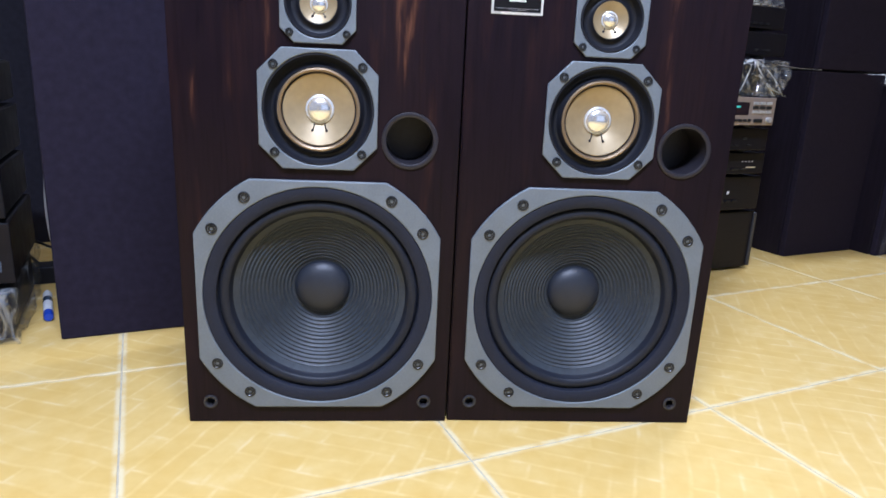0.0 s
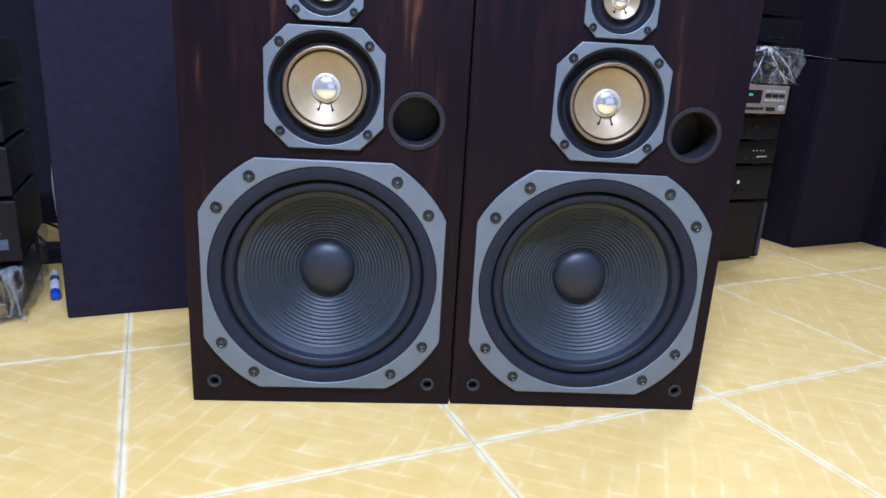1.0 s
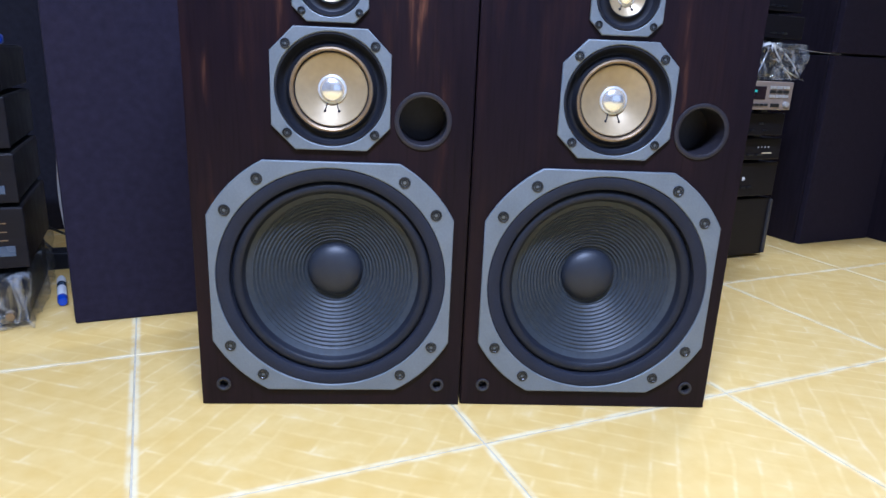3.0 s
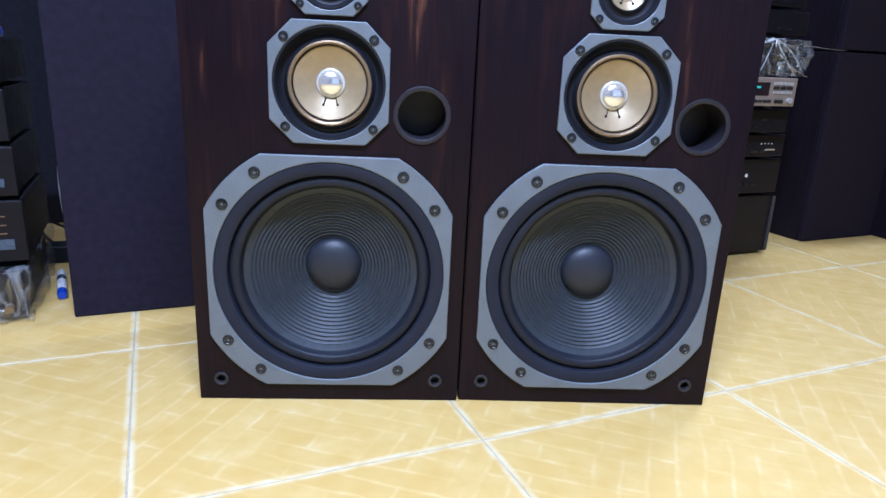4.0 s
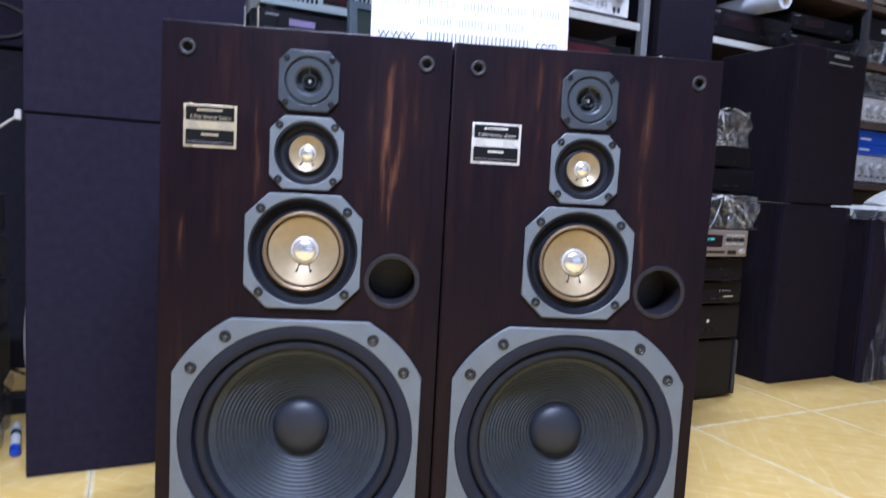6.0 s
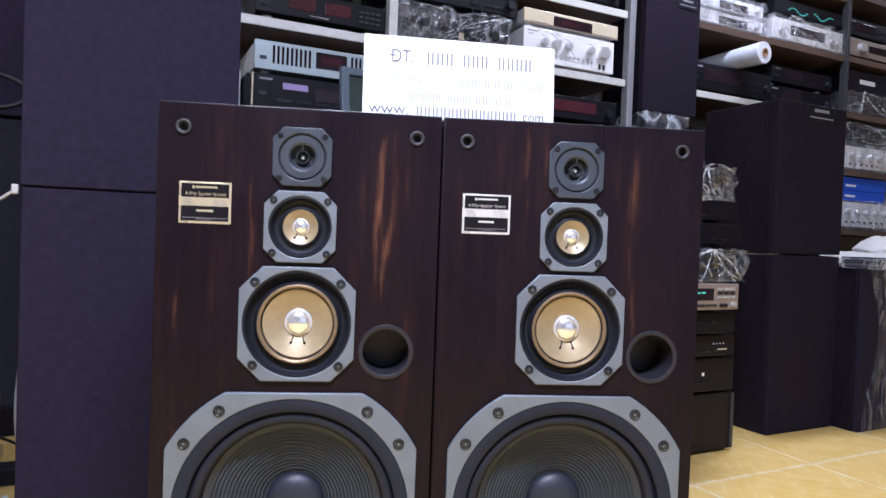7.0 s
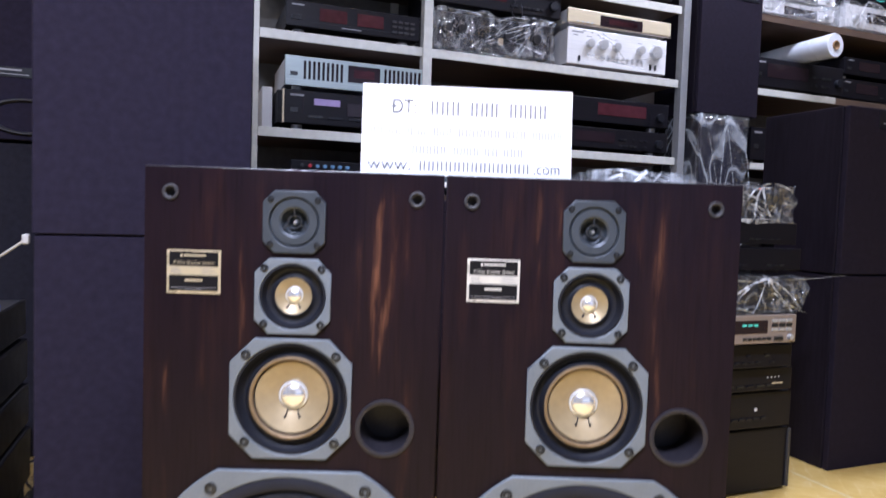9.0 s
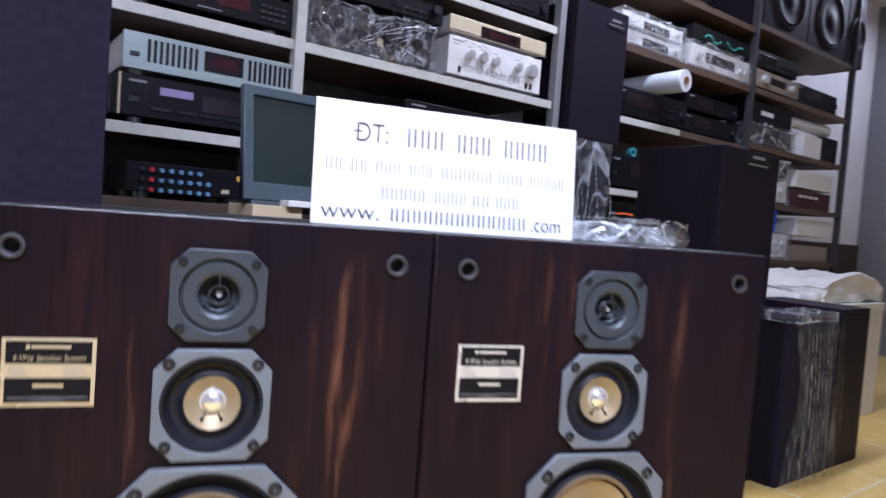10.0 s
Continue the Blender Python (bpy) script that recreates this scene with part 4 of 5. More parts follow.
def print_bar(fp, x0, x1, z0, z1, mat):
    return part("print_bar", box(x0, x1, -0.0066, -0.0056, z0, z1), mat, fp)


SV = 1.555      # front of most shelf units


def deck(u, v, z, w, h, label, rows=2, seed=1, win=(0.28, 0.55), winmat=None, wrap=0.0, knobs=1, turn=0.0, face=None, mark=None, d=0.33, name="tape_deck", group="stacked hi-fi components"):
    """A dark deck or tuner: window, rows of small keys, a knob or two."""
    t, fp = component(name, u, v, z, w, h, d, label, face, None, turn, wrap, group=group)
    rnd = random.Random(seed)
    if win:
        window(fp, w * win[0], w * win[1], h * 0.42, h * 0.84, winmat or GLASSDARK)
    mk = mark or GREYMARK
    print_bar(fp, w * 0.04, w * 0.13, h * 0.84, h * 0.89, mk)
    for r in range(rows):
        n = rnd.randint(5, 9)
        x = w * (win[1] + 0.03 if win else 0.3)
        step = (w * 0.86 - x) / n
        zz = h * (0.30 + 0.26 * r)
        for i in range(n):
            if rnd.random() < 0.85:
                button(fp, x + i * step, x + (i + 0.72) * step, zz, zz + h * 0.07, BLACKPL if rnd.random() < 0.6 else SCREW)
    button(fp, w * 0.04, w * 0.09, h * 0.42, h * 0.54, SCREW)
    for k in range(knobs):
        knob(fp, w * (0.93 - 0.10 * k), h * 0.5, min(0.018, h * 0.2), BLACKPL)
    return t, fp


# shelf, left bays
DECKFP = deck(-0.047, SV - 0.02, 1.398, 0.475, 0.104, "wide black tape deck with dark red windows on the shelf", 0, 11, (0.24, 0.44), REDGLASS, knobs=0, group="units on the shelf")
fp = DECKFP[1]
window(fp, 0.245, 0.340, 0.044, 0.087, REDGLASS)
print_bar(fp, 0.085, 0.385, 0.036, 0.0385, BLACKPL)
print_bar(fp, 0.190, 0.260, 0.028, 0.031, GREYMARK)
for r in range(3):
    for k in range(4):
        button(fp, 0.372 + 0.022 * k, 0.388 + 0.022 * k, 0.036 + 0.018 * r, 0.044 + 0.018 * r, SOCKET)
button(fp, 0.020, 0.052, 0.040, 0.058, BLACKPL)
lc = thing("loose_cable", ROOM @ pose(0.15, SV + 0.03, 1.5045), "thin black cable looped on top of a tape deck", "cable")
part("sheath", tube([(-0.02, 0.00, 0.002), (0.02, 0.02, 0.012), (0.06, 0.00, 0.016), (0.10, 0.03, 0.006), (0.06, 0.07, 0.002), (0.01, 0.05, 0.010), (0.05, 0.02, 0.014), (0.13, 0.02, 0.002)], 0.0022), BLACKPL, lc)
t, fp = deck(0.487, SV, 1.560, 0.53, 0.125, "black receiver with a dark window stacked on a wrapped amplifier", 1, 12, (0.22, 0.55), REDGLASS, knobs=1, name="receiver", group="units on the shelf")
part("hanging_cable", tube([(0.32, -0.008, 0.12), (0.33, -0.012, 0.06), (0.30, -0.020, 0.00), (0.36, -0.030, -0.02), (0.35, -0.012, 0.05)], 0.0022), BLACKPL, t)
t, fp = component("amplifier", 0.487, SV, 1.398, 0.49, 0.148, 0.33, "black amplifier wrapped in crumpled clear plastic", wrap=0.016, group="units on the shelf")
for x in (0.05, 0.11, 0.30, 0.36, 0.42):
    knob(fp, x, 0.085, 0.020, SCREW, 0.02)
part("price_tag", box(0.262, 0.282, -0.0085, -0.007, 0.050, 0.075), PALEWOOD, fp)
t, fp = component("tuner", 1.05, SV, 1.561, 0.50, 0.073, 0.32, "champagne tuner with a dark display on a silver amplifier", GOLD, SILVER, group="units on the shelf")
window(fp, 0.15, 0.355, 0.017, 0.060, GLASSDARK)
window(fp, 0.19, 0.33, 0.028, 0.050, REDGLASS)
for k in range(4):
    button(fp, 0.04 + 0.022 * k, 0.052 + 0.022 * k, 0.020, 0.025, STEEL)
part("trim_strip", box(0.0, 0.50, -0.0085, -0.005, 0.0102, 0.0145), BEIGE, fp)
t, fp = component("amplifier", 1.052, SV, 1.398, 0.48, 0.160, 0.32, "silver amplifier with steel knobs on the shelf", SILVER, SILVER, group="units on the shelf")
for x, r in ((0.10, 0.017), (0.16, 0.020), (0.225, 0.017), (0.345, 0.017), (0.42, 0.027)):
    knob(fp, x, 0.103, r, STEEL, 0.022)
for k in range(9):
    button(fp, 0.16 + 0.024 * k, 0.172 + 0.024 * k, 0.052, 0.066, STEEL)
for x in (0.05, 0.395, 0.420):
    button(fp, x, x + 0.010, 0.030, 0.052, SCREW)
for x in (0.035, 0.10, 0.16, 0.225, 0.345, 0.42):
    print_bar(fp, x - 0.012, x + 0.012, 0.131, 0.1335, GREYMARK)
for k in range(9):
    print_bar(fp, 0.161 + 0.024 * k, 0.171 + 0.024 * k, 0.043, 0.0455, GREYMARK)
print_bar(fp, 0.018, 0.072, 0.142, 0.147, GREYMARK)
part("crease_glint", creases(0.0, 0.48, 0.024, 0.158, -0.024, 7, 51), GLINTFILM, t, "pale strips painting crease highlights of a loose clear film")
t, fp = component("amplifier", -0.046, SV - 0.025, 1.205, 0.50, 0.112, 0.34, "pale silver amplifier with upright vent slots", PALEBLUE, SILVER, group="units on the shelf")
for a, n in ((0.062, 9), (0.345, 9)):
    for k in range(n):
        part("vent_slot", box(a + 0.0158 * k, a + 0.0158 * k + 0.0085, -0.0072, -0.0052, 0.036, 0.098), GLASSDARK, fp)
window(fp, 0.215, 0.330, 0.040, 0.098, GLASSDARK)
window(fp, 0.235, 0.310, 0.055, 0.085, REDGLASS)
part("lower_lip", box(0.0, 0.50, -0.014, -0.005, 0.0105, 0.031, 0.002), PALEBLUE, fp)
for k in range(5):
    button(fp, 0.222 + 0.021 * k, 0.237 + 0.021 * k, 0.014, 0.028, WHITEMARK)
button(fp, 0.018, 0.042, 0.046, 0.058, SCREW)
t, fp = deck(-0.046, SV - 0.025, 1.072, 0.50, 0.131, "black receiver with a violet lit display on the shelf", 1, 14, (0.12, 0.13), GLASSDARK, name="receiver", group="units on the shelf")
window(fp, 0.100, 0.190, 0.084, 0.106, VIOLET)
window(fp, 0.215, 0.34, 0.055, 0.100, GLASSDARK)
window(fp, 0.415, 0.445, 0.072, 0.100, VIOLET)
part("side_cheek", box(-0.022, -0.001, 0.006, 0.30, 0.018, 0.128, 0.002), BLACKMETAL, t)
part("side_trim", box(-0.006, -0.0005, -0.008, 0.0055, 0.018, 0.131, 0.001), GOLD, t, "thin gold trim strip")
wx = thing("white_box", ROOM @ pose(-0.112, 1.60, 1.072), "small white box standing on the shelf", "box")
part("body", box(0, 0.035, 0, 0.16, 0, 0.145, 0.003), CARD, wx)
deck(0.86, SV, 1.072, 0.70, 0.100, "flat black deck low on the shelf", 2, 15, (0.35, 0.62), GLASSDARK, group="units on the shelf")
deck(0.88, SV, 1.176, 0.68, 0.115, "black receiver with a smoky window on the shelf", 2, 16, (0.48, 0.83), REDGLASS, name="receiver", group="units on the shelf")

# knobbed mixer
t, fp = component("mixer", -0.02, SV - 0.02, 0.868, 0.36, 0.100, 0.30, "black mixer with rows of red and blue knobs", group="units on the shelf")
for r in range(3):
    for c in range(8 if r < 2 else 7):
        if c == 0:
            m = SCREW
        else:
            m = REDKNOB if c == 1 else BLUEKNOB
        knob(fp, 0.038 + 0.026 * c, 0.024 + 0.028 * r, 0.0068, m, 0.014)
print_bar(fp, 0.262, 0.285, 0.030, 0.042, GOLD)
print_bar(fp, 0.305, 0.345, 0.070, 0.086, ORANGE)

# monitor behind the speakers
# Unseen monitor support; its closed front blocks the bright floor between the speakers.
tb = thing("stand_in_table", ROOM @ pose(0.0, 0.93, 0), "unseen dark stand-in table with a front closed against the bright floor", "table")
part("front_panel", box(0.0, 0.85, 0.0, 0.018, 0.0, 0.7995, 0.002), BLACKWOOD, tb)
part("tabletop", box(0, 0.85, 0, 0.42, 0.80, 0.835, 0.004), BLACKWOOD, tb)
for x in (0.02, 0.79):
    for y in (0.022, 0.36):
        part("leg", box(x, x + 0.04, y, y + 0.04, 0, 0.80, 0.002), BLACKWOOD, tb)
pk = thing("wood_offcut", ROOM @ pose(0.135, 0.985, 0.835), "pale pine offcut lying on a table", "wood block")
part("plank", box(0, 0.12, 0, 0.16, 0, 0.037, 0.002), PALEWOOD, pk)
part("plank", box(0.075, 0.21, -0.02, 0.16, 0.0375, 0.052, 0.002), WHITEPAINT, pk)
mo = thing("monitor", ROOM @ pose(0.120, 1.02, 0.882, -7, 0, 2), "grey framed monitor with a blank dark screen", "monitor")
part("bezel", sheet([[(0, 0), (0.52, 0), (0.52, 0.262), (0, 0.262)], [(0.024, 0.040), (0.496, 0.040), (0.496, 0.240), (0.024, 0.240)]], -0.012, 0.012, 0.003), BEZEL, mo)
part("screen", box(0.023, 0.497, -0.004, 0.010, 0.039, 0.241), SCREEN, mo)
part("back_shell", box(0.03, 0.49, 0.0121, 0.045, 0.02, 0.24, 0.012), BEZEL, mo)
part("foot", box(0.02, 0.50, -0.01, 0.09, -0.0155, -0.0005, 0.003), BEZEL, mo)

# shelf, middle bay
t, fp = deck(2.01, SV, 1.408, 0.56, 0.145, "black receiver under a roll of film on the shelf", 2, 21, (0.15, 0.6), GLASSDARK, name="receiver", group="units on the shelf")
for k, (u, zz, hh, w) in enumerate(((2.585, 1.408, 0.11, 0.50), (2.60, 1.522, 0.10, 0.48))):
    deck(u, SV + 0.02, zz, w, hh, "black deck stacked on the shelf in the shade", 1, 31 + k, (0.2, 0.5), GLASSDARK, group="units on the shelf")
for k in range(2):
    t, fp = component("cd_player", 2.015, SV, 1.738 + 0.077 * k, 0.47, 0.076, 0.30, "silver player with a dark window, stacked in plastic", SILVER, SILVER, wrap=0.005, group="units on the shelf")
    window(fp, 0.16, 0.36, 0.022, 0.058, GLASSDARK)
    button(fp, 0.04, 0.10, 0.030, 0.040, STEEL)
    knob(fp, 0.42, 0.04, 0.012, STEEL)
t, fp = component("amplifier", 2.56, SV, 1.738, 0.57, 0.125, 0.32, "silver amplifier wrapped in creased clear plastic", SILVER, SILVER, wrap=0.013, group="units on the shelf")
window(fp, 0.14, 0.42, 0.05, 0.10, GLASSDARK)
for x in (0.06, 0.47, 0.52):
    knob(fp, x, 0.06, 0.018, STEEL)
t, fp = component("equalizer", 2.57, SV, 1.878, 0.55, 0.085, 0.30, "black equalizer with two green curves on its face", group="units on the shelf")
for a in (0.10, 0.31):
    for k in range(9):
        zz = 0.035 + 0.014 * math.sin(k * 0.8 + (0 if a < 0.2 else 2))
        part("slider", box(a + 0.018 * k, a + 0.018 * k + 0.015, -0.0090, -0.005, zz, zz + 0.004), GREEN, fp)
fr = thing("film_roll", ROOM @ pose(2.33, 1.395, 1.592, 0, 0, 0), "white roll of stretch film lying on a receiver", "roll")
rr = part("film", lathe([(0.020, 0.0), (0.051, 0.0), (0.053, 0.003), (0.044, 0.44), (0.042, 0.445), (0.020, 0.445)], 0, 0, 48), ROLLFILM, fr)
part("core", lathe([(0.020, -0.006), (0.0195, 0.450), (0.0165, 0.450), (0.0165, -0.006), (0.020, -0.006)], 0, 0, 32), CORE, fr, "brown cardboard core")
fr.matrix_world = ROOM @ pose(2.325, 1.400, 1.604, 0, 0, 3)

t, fp = deck(2.02, SV, 0.782, 0.50, 0.21, "black unit with an orange lit dial low on the shelf", 1, 33, (0.30, 0.6), GLASSDARK, group="units on the shelf")
for k in range(6):
    part("lit_mark", box(0.065 + 0.022 * k, 0.083 + 0.022 * k, -0.0082, -0.006, 0.176 + 0.004 * math.sin(k * 0.6), 0.184 + 0.004 * math.sin(k * 0.6)), ORANGELIT, fp)
deck(2.02, SV, 1.074, 0.50, 0.165, "black amplifier on the shelf behind the stacked speakers", 1, 34, (0.30, 0.6), GLASSDARK, name="amplifier", group="units on the shelf")
tc_ = thing("tape_roll", ROOM @ pose(2.20, SV + 0.01, 1.262), "small teal roll of tape lying on an amplifier", "tape")
part("roll", lathe([(0.012, 0.0), (0.022, 0.0), (0.0225, 0.002), (0.0225, 0.030), (0.012, 0.030), (0.012, 0.0)], 0, 0, 28), TEAL, tc_)

# shelf, right bay
t, fp = component("amplifier", 3.19, SV, 1.745, 0.52, 0.115, 0.30, "champagne amplifier with a steel knob on the shelf", BEIGE, BLACKMETAL, group="units on the shelf")
knob(fp, 0.10, 0.065, 0.026, STEEL, 0.025)
knob(fp, 0.42, 0.065, 0.020, STEEL, 0.022)
window(fp, 0.18, 0.36, 0.05, 0.09, GLASSDARK)
deck(3.19, SV + 0.01, 1.862, 0.50, 0.11, "black receiver stacked on a champagne amplifier", 2, 41, (0.15, 0.5), GLASSDARK, name="receiver", group="units on the shelf")
t, fp = component("amplifier", 3.18, SV, 1.435, 0.50, 0.115, 0.30, "dark amplifier wrapped in clear plastic on the shelf", wrap=0.012, group="units on the shelf")
for x in (0.08, 0.16, 0.36):
    knob(fp, x, 0.06, 0.020, SCREW)
t, fp = component("microphone_case", 3.20, SV, 1.560, 0.46, 0.12, 0.28, "flat black case with a white mark on the shelf", category="case", group="units on the shelf", feet=False)
print_bar(fp, 0.10, 0.24, 0.05, 0.075, WHITEMARK)
t, fp = component("amplifier", 3.18, SV, 1.115, 0.50, 0.140, 0.30, "silver amplifier in clear plastic on the shelf", SILVER, SILVER, wrap=0.008, group="units on the shelf")
for k in range(5):
    knob(fp, 0.07 + 0.085 * k, 0.085, 0.017, STEEL, 0.02)
for k in range(6):
    button(fp, 0.06 + 0.05 * k, 0.075 + 0.05 * k, 0.035, 0.045, SCREW)
deck(3.18, SV + 0.01, 1.268, 0.50, 0.10, "black tape deck stacked on a silver amplifier", 2, 42, (0.15, 0.5), GLASSDARK, wrap=0.008, group="units on the shelf")
for k in range(2):
    bx = thing("blue_carton", ROOM @ pose(3.16 + 0.004 * k, SV - 0.01, 0.945 + 0.058 * k), "flat blue printed carton lying on an amplifier", "carton", "blue cartons")
    part("body", box(0, 0.42, 0, 0.26, 0, 0.0565 if k == 0 else 0.075, 0.002), BLUE, bx)
    part("print_bar", box(0.05, 0.14, -0.001, 0.001, 0.022, 0.034), WHITEMARK, bx)
t, fp = component("amplifier", 3.18, SV, 0.782, 0.56, 0.158, 0.30, "silver amplifier with rows of knobs in clear plastic", SILVER, SILVER, wrap=0.008, group="units on the shelf")
for k in range(6):
    knob(fp, 0.06 + 0.085 * k, 0.100, 0.017, STEEL, 0.02)
for k in range(8):
    button(fp, 0.05 + 0.055 * k, 0.070 + 0.055 * k, 0.040, 0.050, SCREW)
deck(3.18, SV, 0.50, 0.48, 0.13, "black deck with a steel badge on a low shelf", 1, 43, (0.2, 0.5), GLASSDARK, name="receiver", group="units on the shelf")
for u, z, w, h, mat, nm in ((3.79, 1.115, 0.50, 0.115, MAROON, "dark maroon carton with pale marks on the shelf"), (3.80, 1.245, 0.50, 0.105, CARD, "white carton lying on a dark one"), (3.86, 0.945, 0.46, 0.105, CARD, "white carton lying on the shelf"), (3.74, 0.782, 0.58, 0.10, BEIGE, "beige wrapped unit lying on the shelf"), (3.85, 1.435, 0.24, 0.145, CARD, "small white carton standing on the shelf"), (4.10, 1.435, 0.22, 0.16, BLACKMETAL, "black box standing on the shelf")):
    bx = thing("carton", ROOM @ pose(u, SV, z), nm, "carton", "cartons on the shelf")
    part("body", box(0, w, 0, 0.28, 0, h, 0.003), mat, bx)
    part("tape_strip", box(w * 0.45, w * 0.55, -0.0012, 0.281, h - 0.002, h + 0.0008), PALEWOOD if mat == CARD else GREYMARK, bx)
    if mat == MAROON:
        for k in range(4):
            part("print_bar", box(0.06 + 0.07 * k, 0.11 + 0.07 * k, -0.001, 0.001, h * 0.60, h * 0.74), WHITEMARK, bx)
r2 = thing("film_roll", ROOM @ pose(3.70, 1.60, 1.642, 0, 0, -90), "thin white roll lying across boxes on the shelf", "roll")
part("film", lathe([(0.012, 0.0), (0.030, 0.0), (0.040, 0.52), (0.012, 0.52)], 0, 0, 32), ROLLFILM, r2)
deck(3.72, SV + 0.02, 1.745, 0.56, 0.13, "black box unit in the shade of the shelf", 1, 44, (0.2, 0.6), GLASSDARK, group="units on the shelf")
for u, w in ((3.20, 0.52), (3.73, 0.52), (4.262, 0.26)):
    sp = thing("shelf_speaker", ROOM @ pose(u, SV - 0.02, 2.102), "black speaker with a bare round woofer on the top shelf", "speaker", "speakers on the top shelf")
    part("cabinet", box(0, w, 0, 0.33, 0, 0.62, 0.005), BLACKWOOD, sp)
    r = min(0.18, w * 0.42)
    turned("woofer_ring", [(r, 0.0), (r * 0.98, -0.010), (r * 0.90, -0.012), (r * 0.86, 0.0)], BLACKPL, sp, w * 0.55, 0.21, 48)
    turned("woofer_cone", [(r * 0.86, -0.001), (r * 0.80, -0.009), (r * 0.73, -0.002), (r * 0.34, -0.0012), (r * 0.26, -0.008), (0, -0.014)], BLACKWOOD, sp, w * 0.55, 0.21, 48)

# upper row of the left bays
for k, (u, w) in enumerate(((-0.04, 0.47), (0.50, 0.50), (1.05, 0.50))):
    deck(u, SV, 1.705, w, 0.11, "black unit on an upper shelf", 1, 61 + k, (0.25, 0.55), GLASSDARK, group="units on the shelf")

# tower of units beside the right speakers
G4 = "tower of units on the tiles"
t, fp = component("subwoofer", 0.925, 0.69, 0.0, 0.432, 0.195, 0.34, "black boxy amplifier at the foot of a stack", group=G4)
part("side_rail", box(0.424, 0.436, -0.012, 0.335, 0.012, 0.190, 0.003), DARKSTEEL, t)
t, fp = deck(0.90, 0.675, 0.196, 0.44, 0.115, "black deck with small steel marks in a stack", 1, 71, (0.15, 0.4), GLASSDARK, knobs=0, group=G4)
print_bar(fp, 0.30, 0.31, 0.06, 0.07, WHITEMARK)
t, fp = deck(0.885, 0.655, 0.312, 0.43, 0.075, "black cassette deck with lit marks in a stack", 1, 72, (0.15, 0.4), GLASSDARK, knobs=0, group=G4)
for k in range(4):
    print_bar(fp, 0.335 + 0.014 * k, 0.339 + 0.014 * k, 0.046, 0.050, WHITEMARK)
print_bar(fp, 0.355, 0.395, 0.028, 0.032, GOLD)
t, fp = deck(0.865, 0.625, 0.388, 0.41, 0.075, "flat black tuner in a stack", 2, 73, (0.15, 0.4), GLASSDARK, knobs=0, group=G4)
t, fp = component("cd_player", 0.815, 0.590, 0.464, 0.43, 0.088, 0.32, "champagne player with a lit display in a stack", BEIGE, BLACKMETAL, group=G4)
window(fp, 0.16, 0.325, 0.038, 0.074, GLASSDARK)
for k in range(3):
    part("lit_mark", box(0.235 + 0.02 * k, 0.250 + 0.02 * k, -0.0082, -0.007, 0.058, 0.064), GREEN, fp)
for r in range(3):
    for k in range(3):
        button(fp, 0.340 + 0.026 * k, 0.360 + 0.026 * k, 0.044 + 0.012 * r, 0.052 + 0.012 * r, STEEL if r != 1 else SCREW)
for k in range(6):
    button(fp, 0.24 + 0.017 * k, 0.252 + 0.017 * k, 0.020, 0.027, SCREW)
button(fp, 0.35, 0.382, 0.018, 0.028, SCREW)
knob(fp, 0.405, 0.026, 0.008, STEEL, 0.010)
t, fp = component("amplifier", 0.845, 0.612, 0.553, 0.425, 0.090, 0.32, "black amplifier bagged in clear plastic in a stack", wrap=0.014, group=G4)
for r in range(3):
    for k in range(4):
        button(fp, 0.28 + 0.03 * k, 0.30 + 0.03 * k, 0.02 + 0.02 * r, 0.03 + 0.02 * r, SCREW)
t, fp = deck(0.885, 0.640, 0.660, 0.42, 0.072, "black unit in a stack", 1, 75, (0.15, 0.4), GLASSDARK, knobs=0, group=G4)
t, fp = deck(0.895, 0.650, 0.733, 0.40, 0.070, "black unit under a plastic bag in a stack", 1, 76, (0.15, 0.4), GLASSDARK, knobs=0, group=G4)
lb = thing("wrapped_bundle", ROOM @ pose(1.04, 0.655, 0.804), "dark bundle bagged in crumpled clear plastic", "bundle")
part("body", crumpled(0.01, 0.215, 0.01, 0.22, 0.0, 0.085, 0.006, 8, 2.0, 20), BLACKMETAL, lb)
part("plastic_wrap", crumpled(-0.005, 0.235, -0.015, 0.235, 0.0, 0.105, 0.015, 16, 6.0, 20), FILM, lb)
part("crease_glint", creases(-0.003, 0.232, 0.004, 0.103, -0.022, 18, 9), GLINTFILM, lb, "pale strips painting the highlights of sharp film creases")

# tower of units at the far left
G5 = "tower of units at the left"
t, fp = component("amplifier", -1.132, 0.722, 0.0, 0.43, 0.105, 0.34, "dark amplifier bagged in crumpled clear plastic", BLACKFACE, wrap=0.012, group=G5)
for x in (0.30, 0.35, 0.40):
    knob(fp, x, 0.030, 0.009, BRONZE if x > 0.39 else SOCKET)
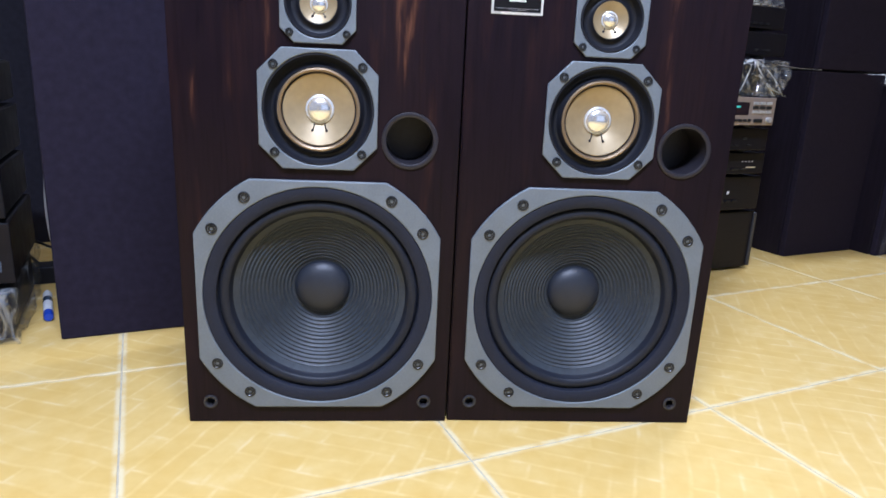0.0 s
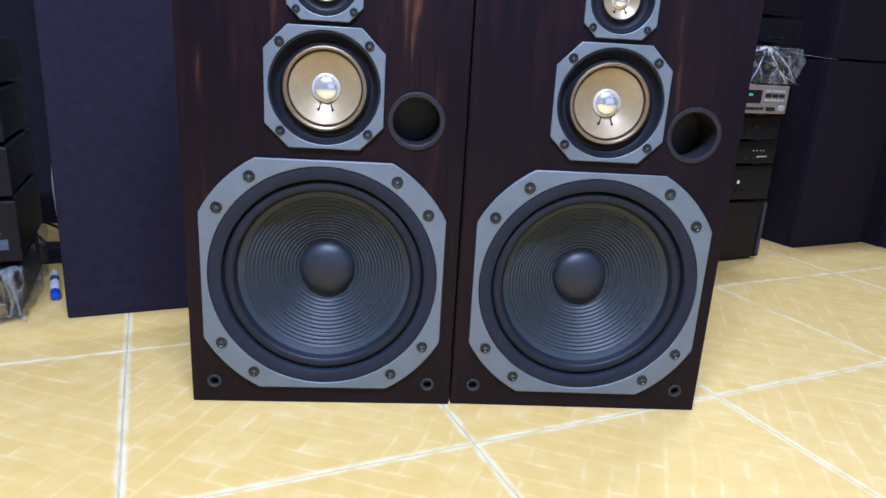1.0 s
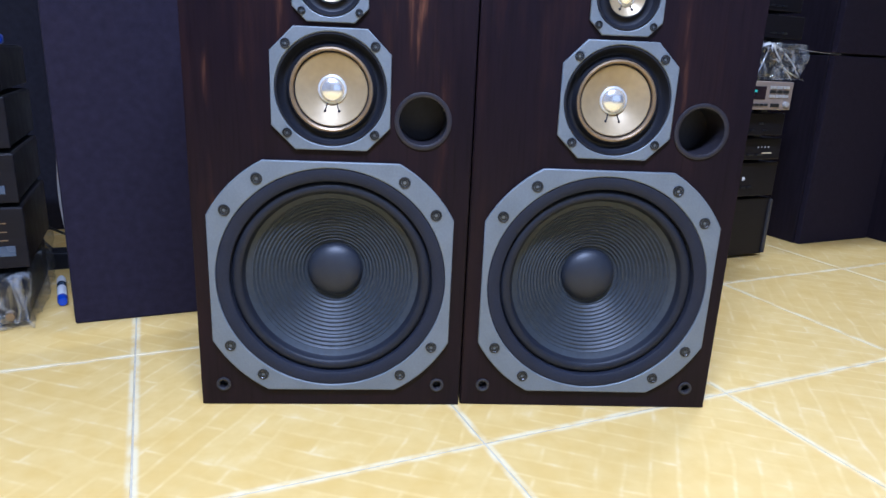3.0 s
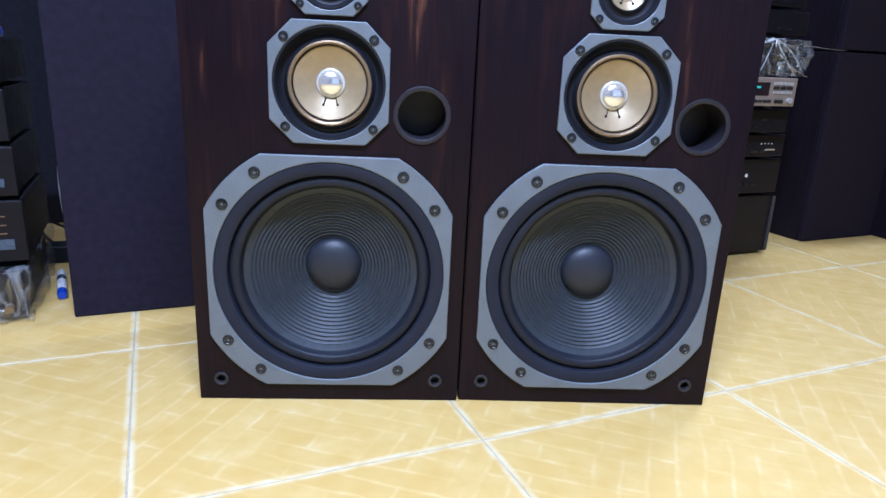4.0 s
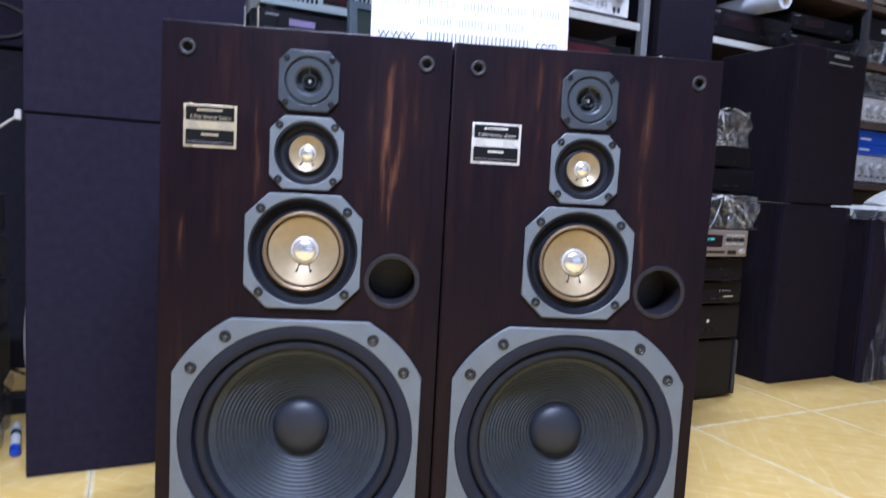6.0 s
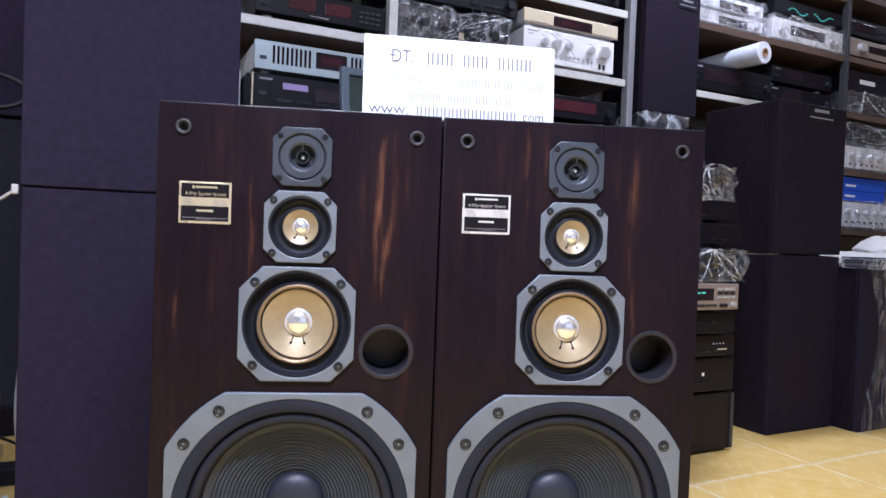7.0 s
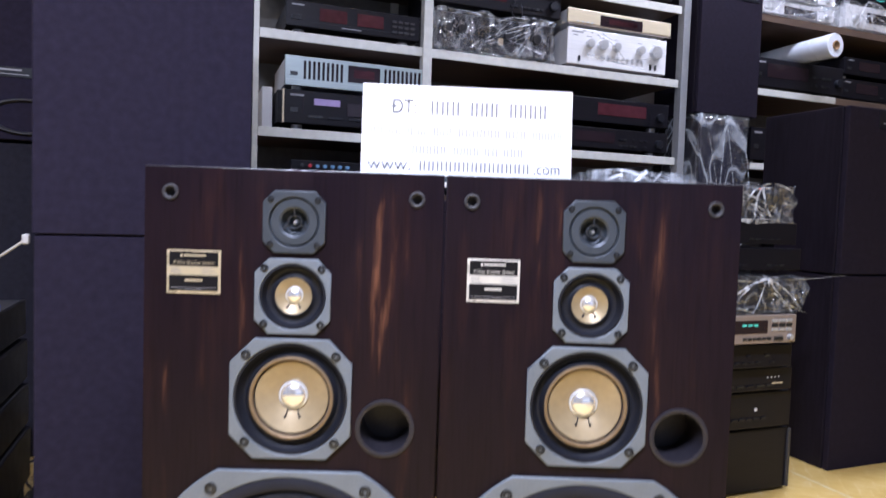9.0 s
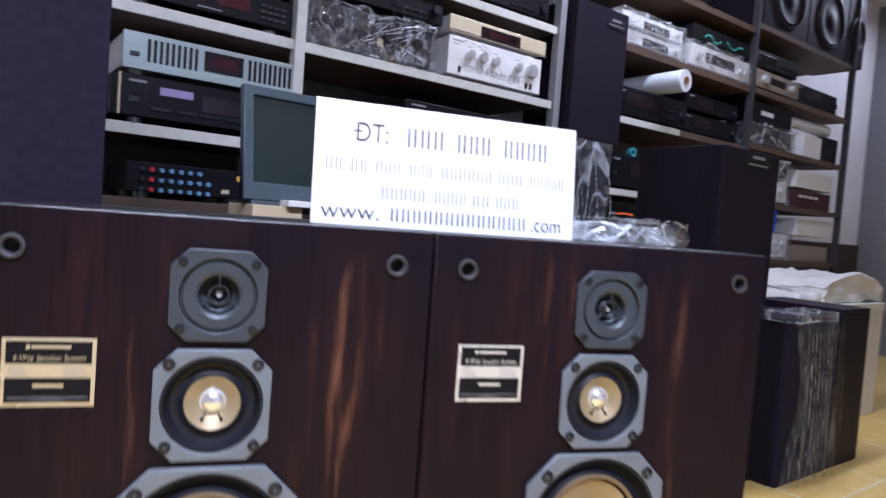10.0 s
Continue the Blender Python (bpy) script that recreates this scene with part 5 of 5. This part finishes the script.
for k, (u, v, z, h, w) in enumerate(((-1.117, 0.722, 0.1185, 0.1345, 0.43), (-1.120, 0.718, 0.2535, 0.1065, 0.43), (-1.123, 0.720, 0.3605, 0.1080, 0.43), (-1.125, 0.714, 0.4690, 0.0940, 0.43))):
    t, fp = deck(u, v, z, w, h, "black unit with pale marks in a leaning stack", 2, 81 + k, (0.3, 0.6), GLASSDARK, knobs=0, group=G5)
    for q in range(3):
        print_bar(fp, w * 0.74, w * 0.925, h * (0.50 + 0.13 * q), h * (0.515 + 0.13 * q), BRONZE)
    window(fp, w * 0.70, w * 0.95, h * 0.26, h * 0.42, SLATE)
    turned("knob", [(0.014, -0.006), (0.013, -0.015), (0, -0.016)], SOCKET, fp, w * 0.83, h * 0.14, 20)
    # Thin paler sheet put in for the light caught by the top edges.
    part("pale_top_sheet", box(0.006, w - 0.006, -0.002, 0.30, h - 0.0018, h + 0.0004, 0.0004), SOCKET, t)
bt = thing("bottle", ROOM @ pose(-0.775, 0.78, 0.5640), "small yellow bottle with a white cap on a stack", "bottle")
part("body", (lambda b: (bmesh.ops.create_cone(b, cap_ends=True, segments=24, radius1=0.017, radius2=0.016, depth=0.06, matrix=Matrix.Translation((0, 0, 0.03))), b)[1])(bmesh.new()), ORANGE, bt, "yellow plastic body")
part("cap", (lambda b: (bmesh.ops.create_cone(b, cap_ends=True, segments=24, radius1=0.014, radius2=0.009, depth=0.028, matrix=Matrix.Translation((0, 0, 0.0745))), b)[1])(bmesh.new()), CARD, bt, "white cap")
pn2 = thing("pen_cap", ROOM @ pose(-0.745, 0.78, 0.5640), "small blue cap lying on a stack", "cap")
part("body", box(0, 0.05, 0, 0.03, 0, 0.02, 0.006), BLUECAP, pn2)

# cable with a white plug, marker pen and a small adapter
cb = thing("speaker_cable", ROOM @ Matrix.Identity(4), "pale grey cable with a white plug beside the stack", "cable")
part("sheath", tube([(-0.626, 0.680, 0.722), (-0.66, 0.69, 0.695), (-0.72, 0.74, 0.66), (-0.86, 0.80, 0.60), (-0.95, 0.86, 0.565)], 0.0028), CABLEGREY, cb)
part("plug", box(-0.631, -0.619, 0.672, 0.688, 0.714, 0.733, 0.003), CABLEGREY, cb)
c2 = thing("wall_cable", ROOM @ Matrix.Identity(4), "thin pale cable hanging down behind the stack", "cable")
part("sheath", tube([(-0.655, 1.12, 0.45), (-0.66, 1.11, 0.30), (-0.668, 1.10, 0.20), (-0.655, 1.08, 0.08), (-0.64, 1.09, 0.006), (-0.60, 1.15, 0.005)], 0.004), CABLEGREY, c2)
ad = thing("power_adapter", ROOM @ pose(-0.722, 1.112, 0), "black power adapter lying on the tiles", "adapter")
part("body", box(0, 0.24, 0, 0.06, 0, 0.046, 0.004), BLACKPL, ad)
part("socket_face", box(0.004, 0.026, -0.002, 0.001, 0.008, 0.034, 0.001), SOCKET, ad, "grey moulded end")
part("cord", tube([(0.02, 0.05, 0.040), (-0.045, 0.12, 0.085), (-0.02, 0.26, 0.060), (0.05, 0.27, 0.012), (0.20, 0.26, 0.005)], 0.004), BLACKPL, ad)
mk = thing("marker_pen", pose(-0.857, 0.437, 0.0107, 0, 0, 26), "white marker pen with a blue cap on the tiles", "pen")
part("barrel", lathe([(0, 0.185), (0.0070, 0.185), (0.0075, 0.170), (0.0102, 0.167), (0.0102, 0.028), (0.0095, 0.025)], 0, 0, 24), CARD, mk)
part("cap", lathe([(0.0106, 0.030), (0.0106, 0.008), (0.0092, 0.001), (0, 0.0)], 0, 0, 24), BLUECAP, mk)
part("label_band", lathe([(0.0103, 0.130), (0.0104, 0.129), (0.0104, 0.100), (0.0103, 0.099)], 0, 0, 24), SLATE, mk)
cd2 = thing("cord", ROOM @ Matrix.Identity(4), "thin pale string running between the stacks", "string")
part("strand", tube([(1.27, 0.62, 0.6455), (1.40, 0.665, 0.642), (1.589, 0.748, 0.6425), (1.63, 0.745, 0.6430)], 0.0006), CABLEGREY, cd2)


# ---- shelves ----
def rack(name, u0, u1, boards, mat, post_mat, label, posts=(), depth=0.44, plain_edges=1):
    rk = thing(name, ROOM @ Matrix.Identity(4), label, "shelf", "wall of shelves")
    # Added sheet before the white wall, so gaps between units look shaded.
    part("shade_sheet", box(u0, u1, 1.975, 1.985, 0.05, 2.95), SHADESHEET, rk, "dull grey-brown sheet added for the shade behind the units")
    for i, z in enumerate(boards):
        bd = part("shelf_board", box(u0, u1, 1.5385, 1.53 + depth, z - 0.024, z, 0.002), BROWNBOARD, rk, "brown board with a painted front edge")
        part("edge_strip", box(u0, u1, 1.530, 1.538, z - 0.030, z + 0.002, 0.0015), BROWNBOARD if i < plain_edges else mat, bd)
    for u in posts:
        for v in (1.522, 1.53 + depth - 0.002):
            part("post", box(u, u + (0.034 if u < 3 else 0.022), v - 0.004, v + 0.036, 0, 2.95, 0.002), post_mat if u < 3 else DARKSTEEL, rk)
    return rk


rack("shelf_rack", -0.13, 1.588, (0.42, 0.866, 1.070, 1.396, 1.703, 2.02), EDGEPAINT, EDGEPAINT, "white edged shelf full of hi-fi units", (-0.166, 0.440), plain_edges=2)
RACK2 = rack("shelf_rack", 2.000, 3.128, (0.42, 0.78, 1.072, 1.406, 1.736, 2.06), EDGEPAINT, GREYPAINT, "worn shelf with grey steel posts full of units", (1.592, 3.130), plain_edges=6)
part("white_edge", box(2.0, 2.50, 1.526, 1.5295, 1.378, 1.408, 0.001), EDGEPAINT, RACK2, "white painted stretch of edge")
part("white_edge", box(2.0, 2.50, 1.526, 1.5295, 1.046, 1.075, 0.001), EDGEPAINT, RACK2, "white painted stretch of edge")
rack("shelf_rack", 3.168, 4.375, (0.42, 0.780, 1.113, 1.433, 1.743, 2.100), BROWNBOARD, DARKSTEEL, "worn brown shelf crammed with boxed units", (4.378,))

# ---- floor tiles ----
S, G = 0.50, 0.0030
tile_mesh = bpy.data.meshes.new("tile")
tb_ = box(G / 2, S - G / 2, G / 2, S - G / 2, -0.010, 0.0, 0.0005, seg=1)
tb_.to_mesh(tile_mesh)
tb_.free()
tile_mesh.materials.append(TILE)
for i in range(-6, 12):
    for j in range(-8, 4):
        ob = new("tile", tile_mesh)
        ob.parent = floor
        ob.matrix_basis = pose(i * S, j * S, 0)
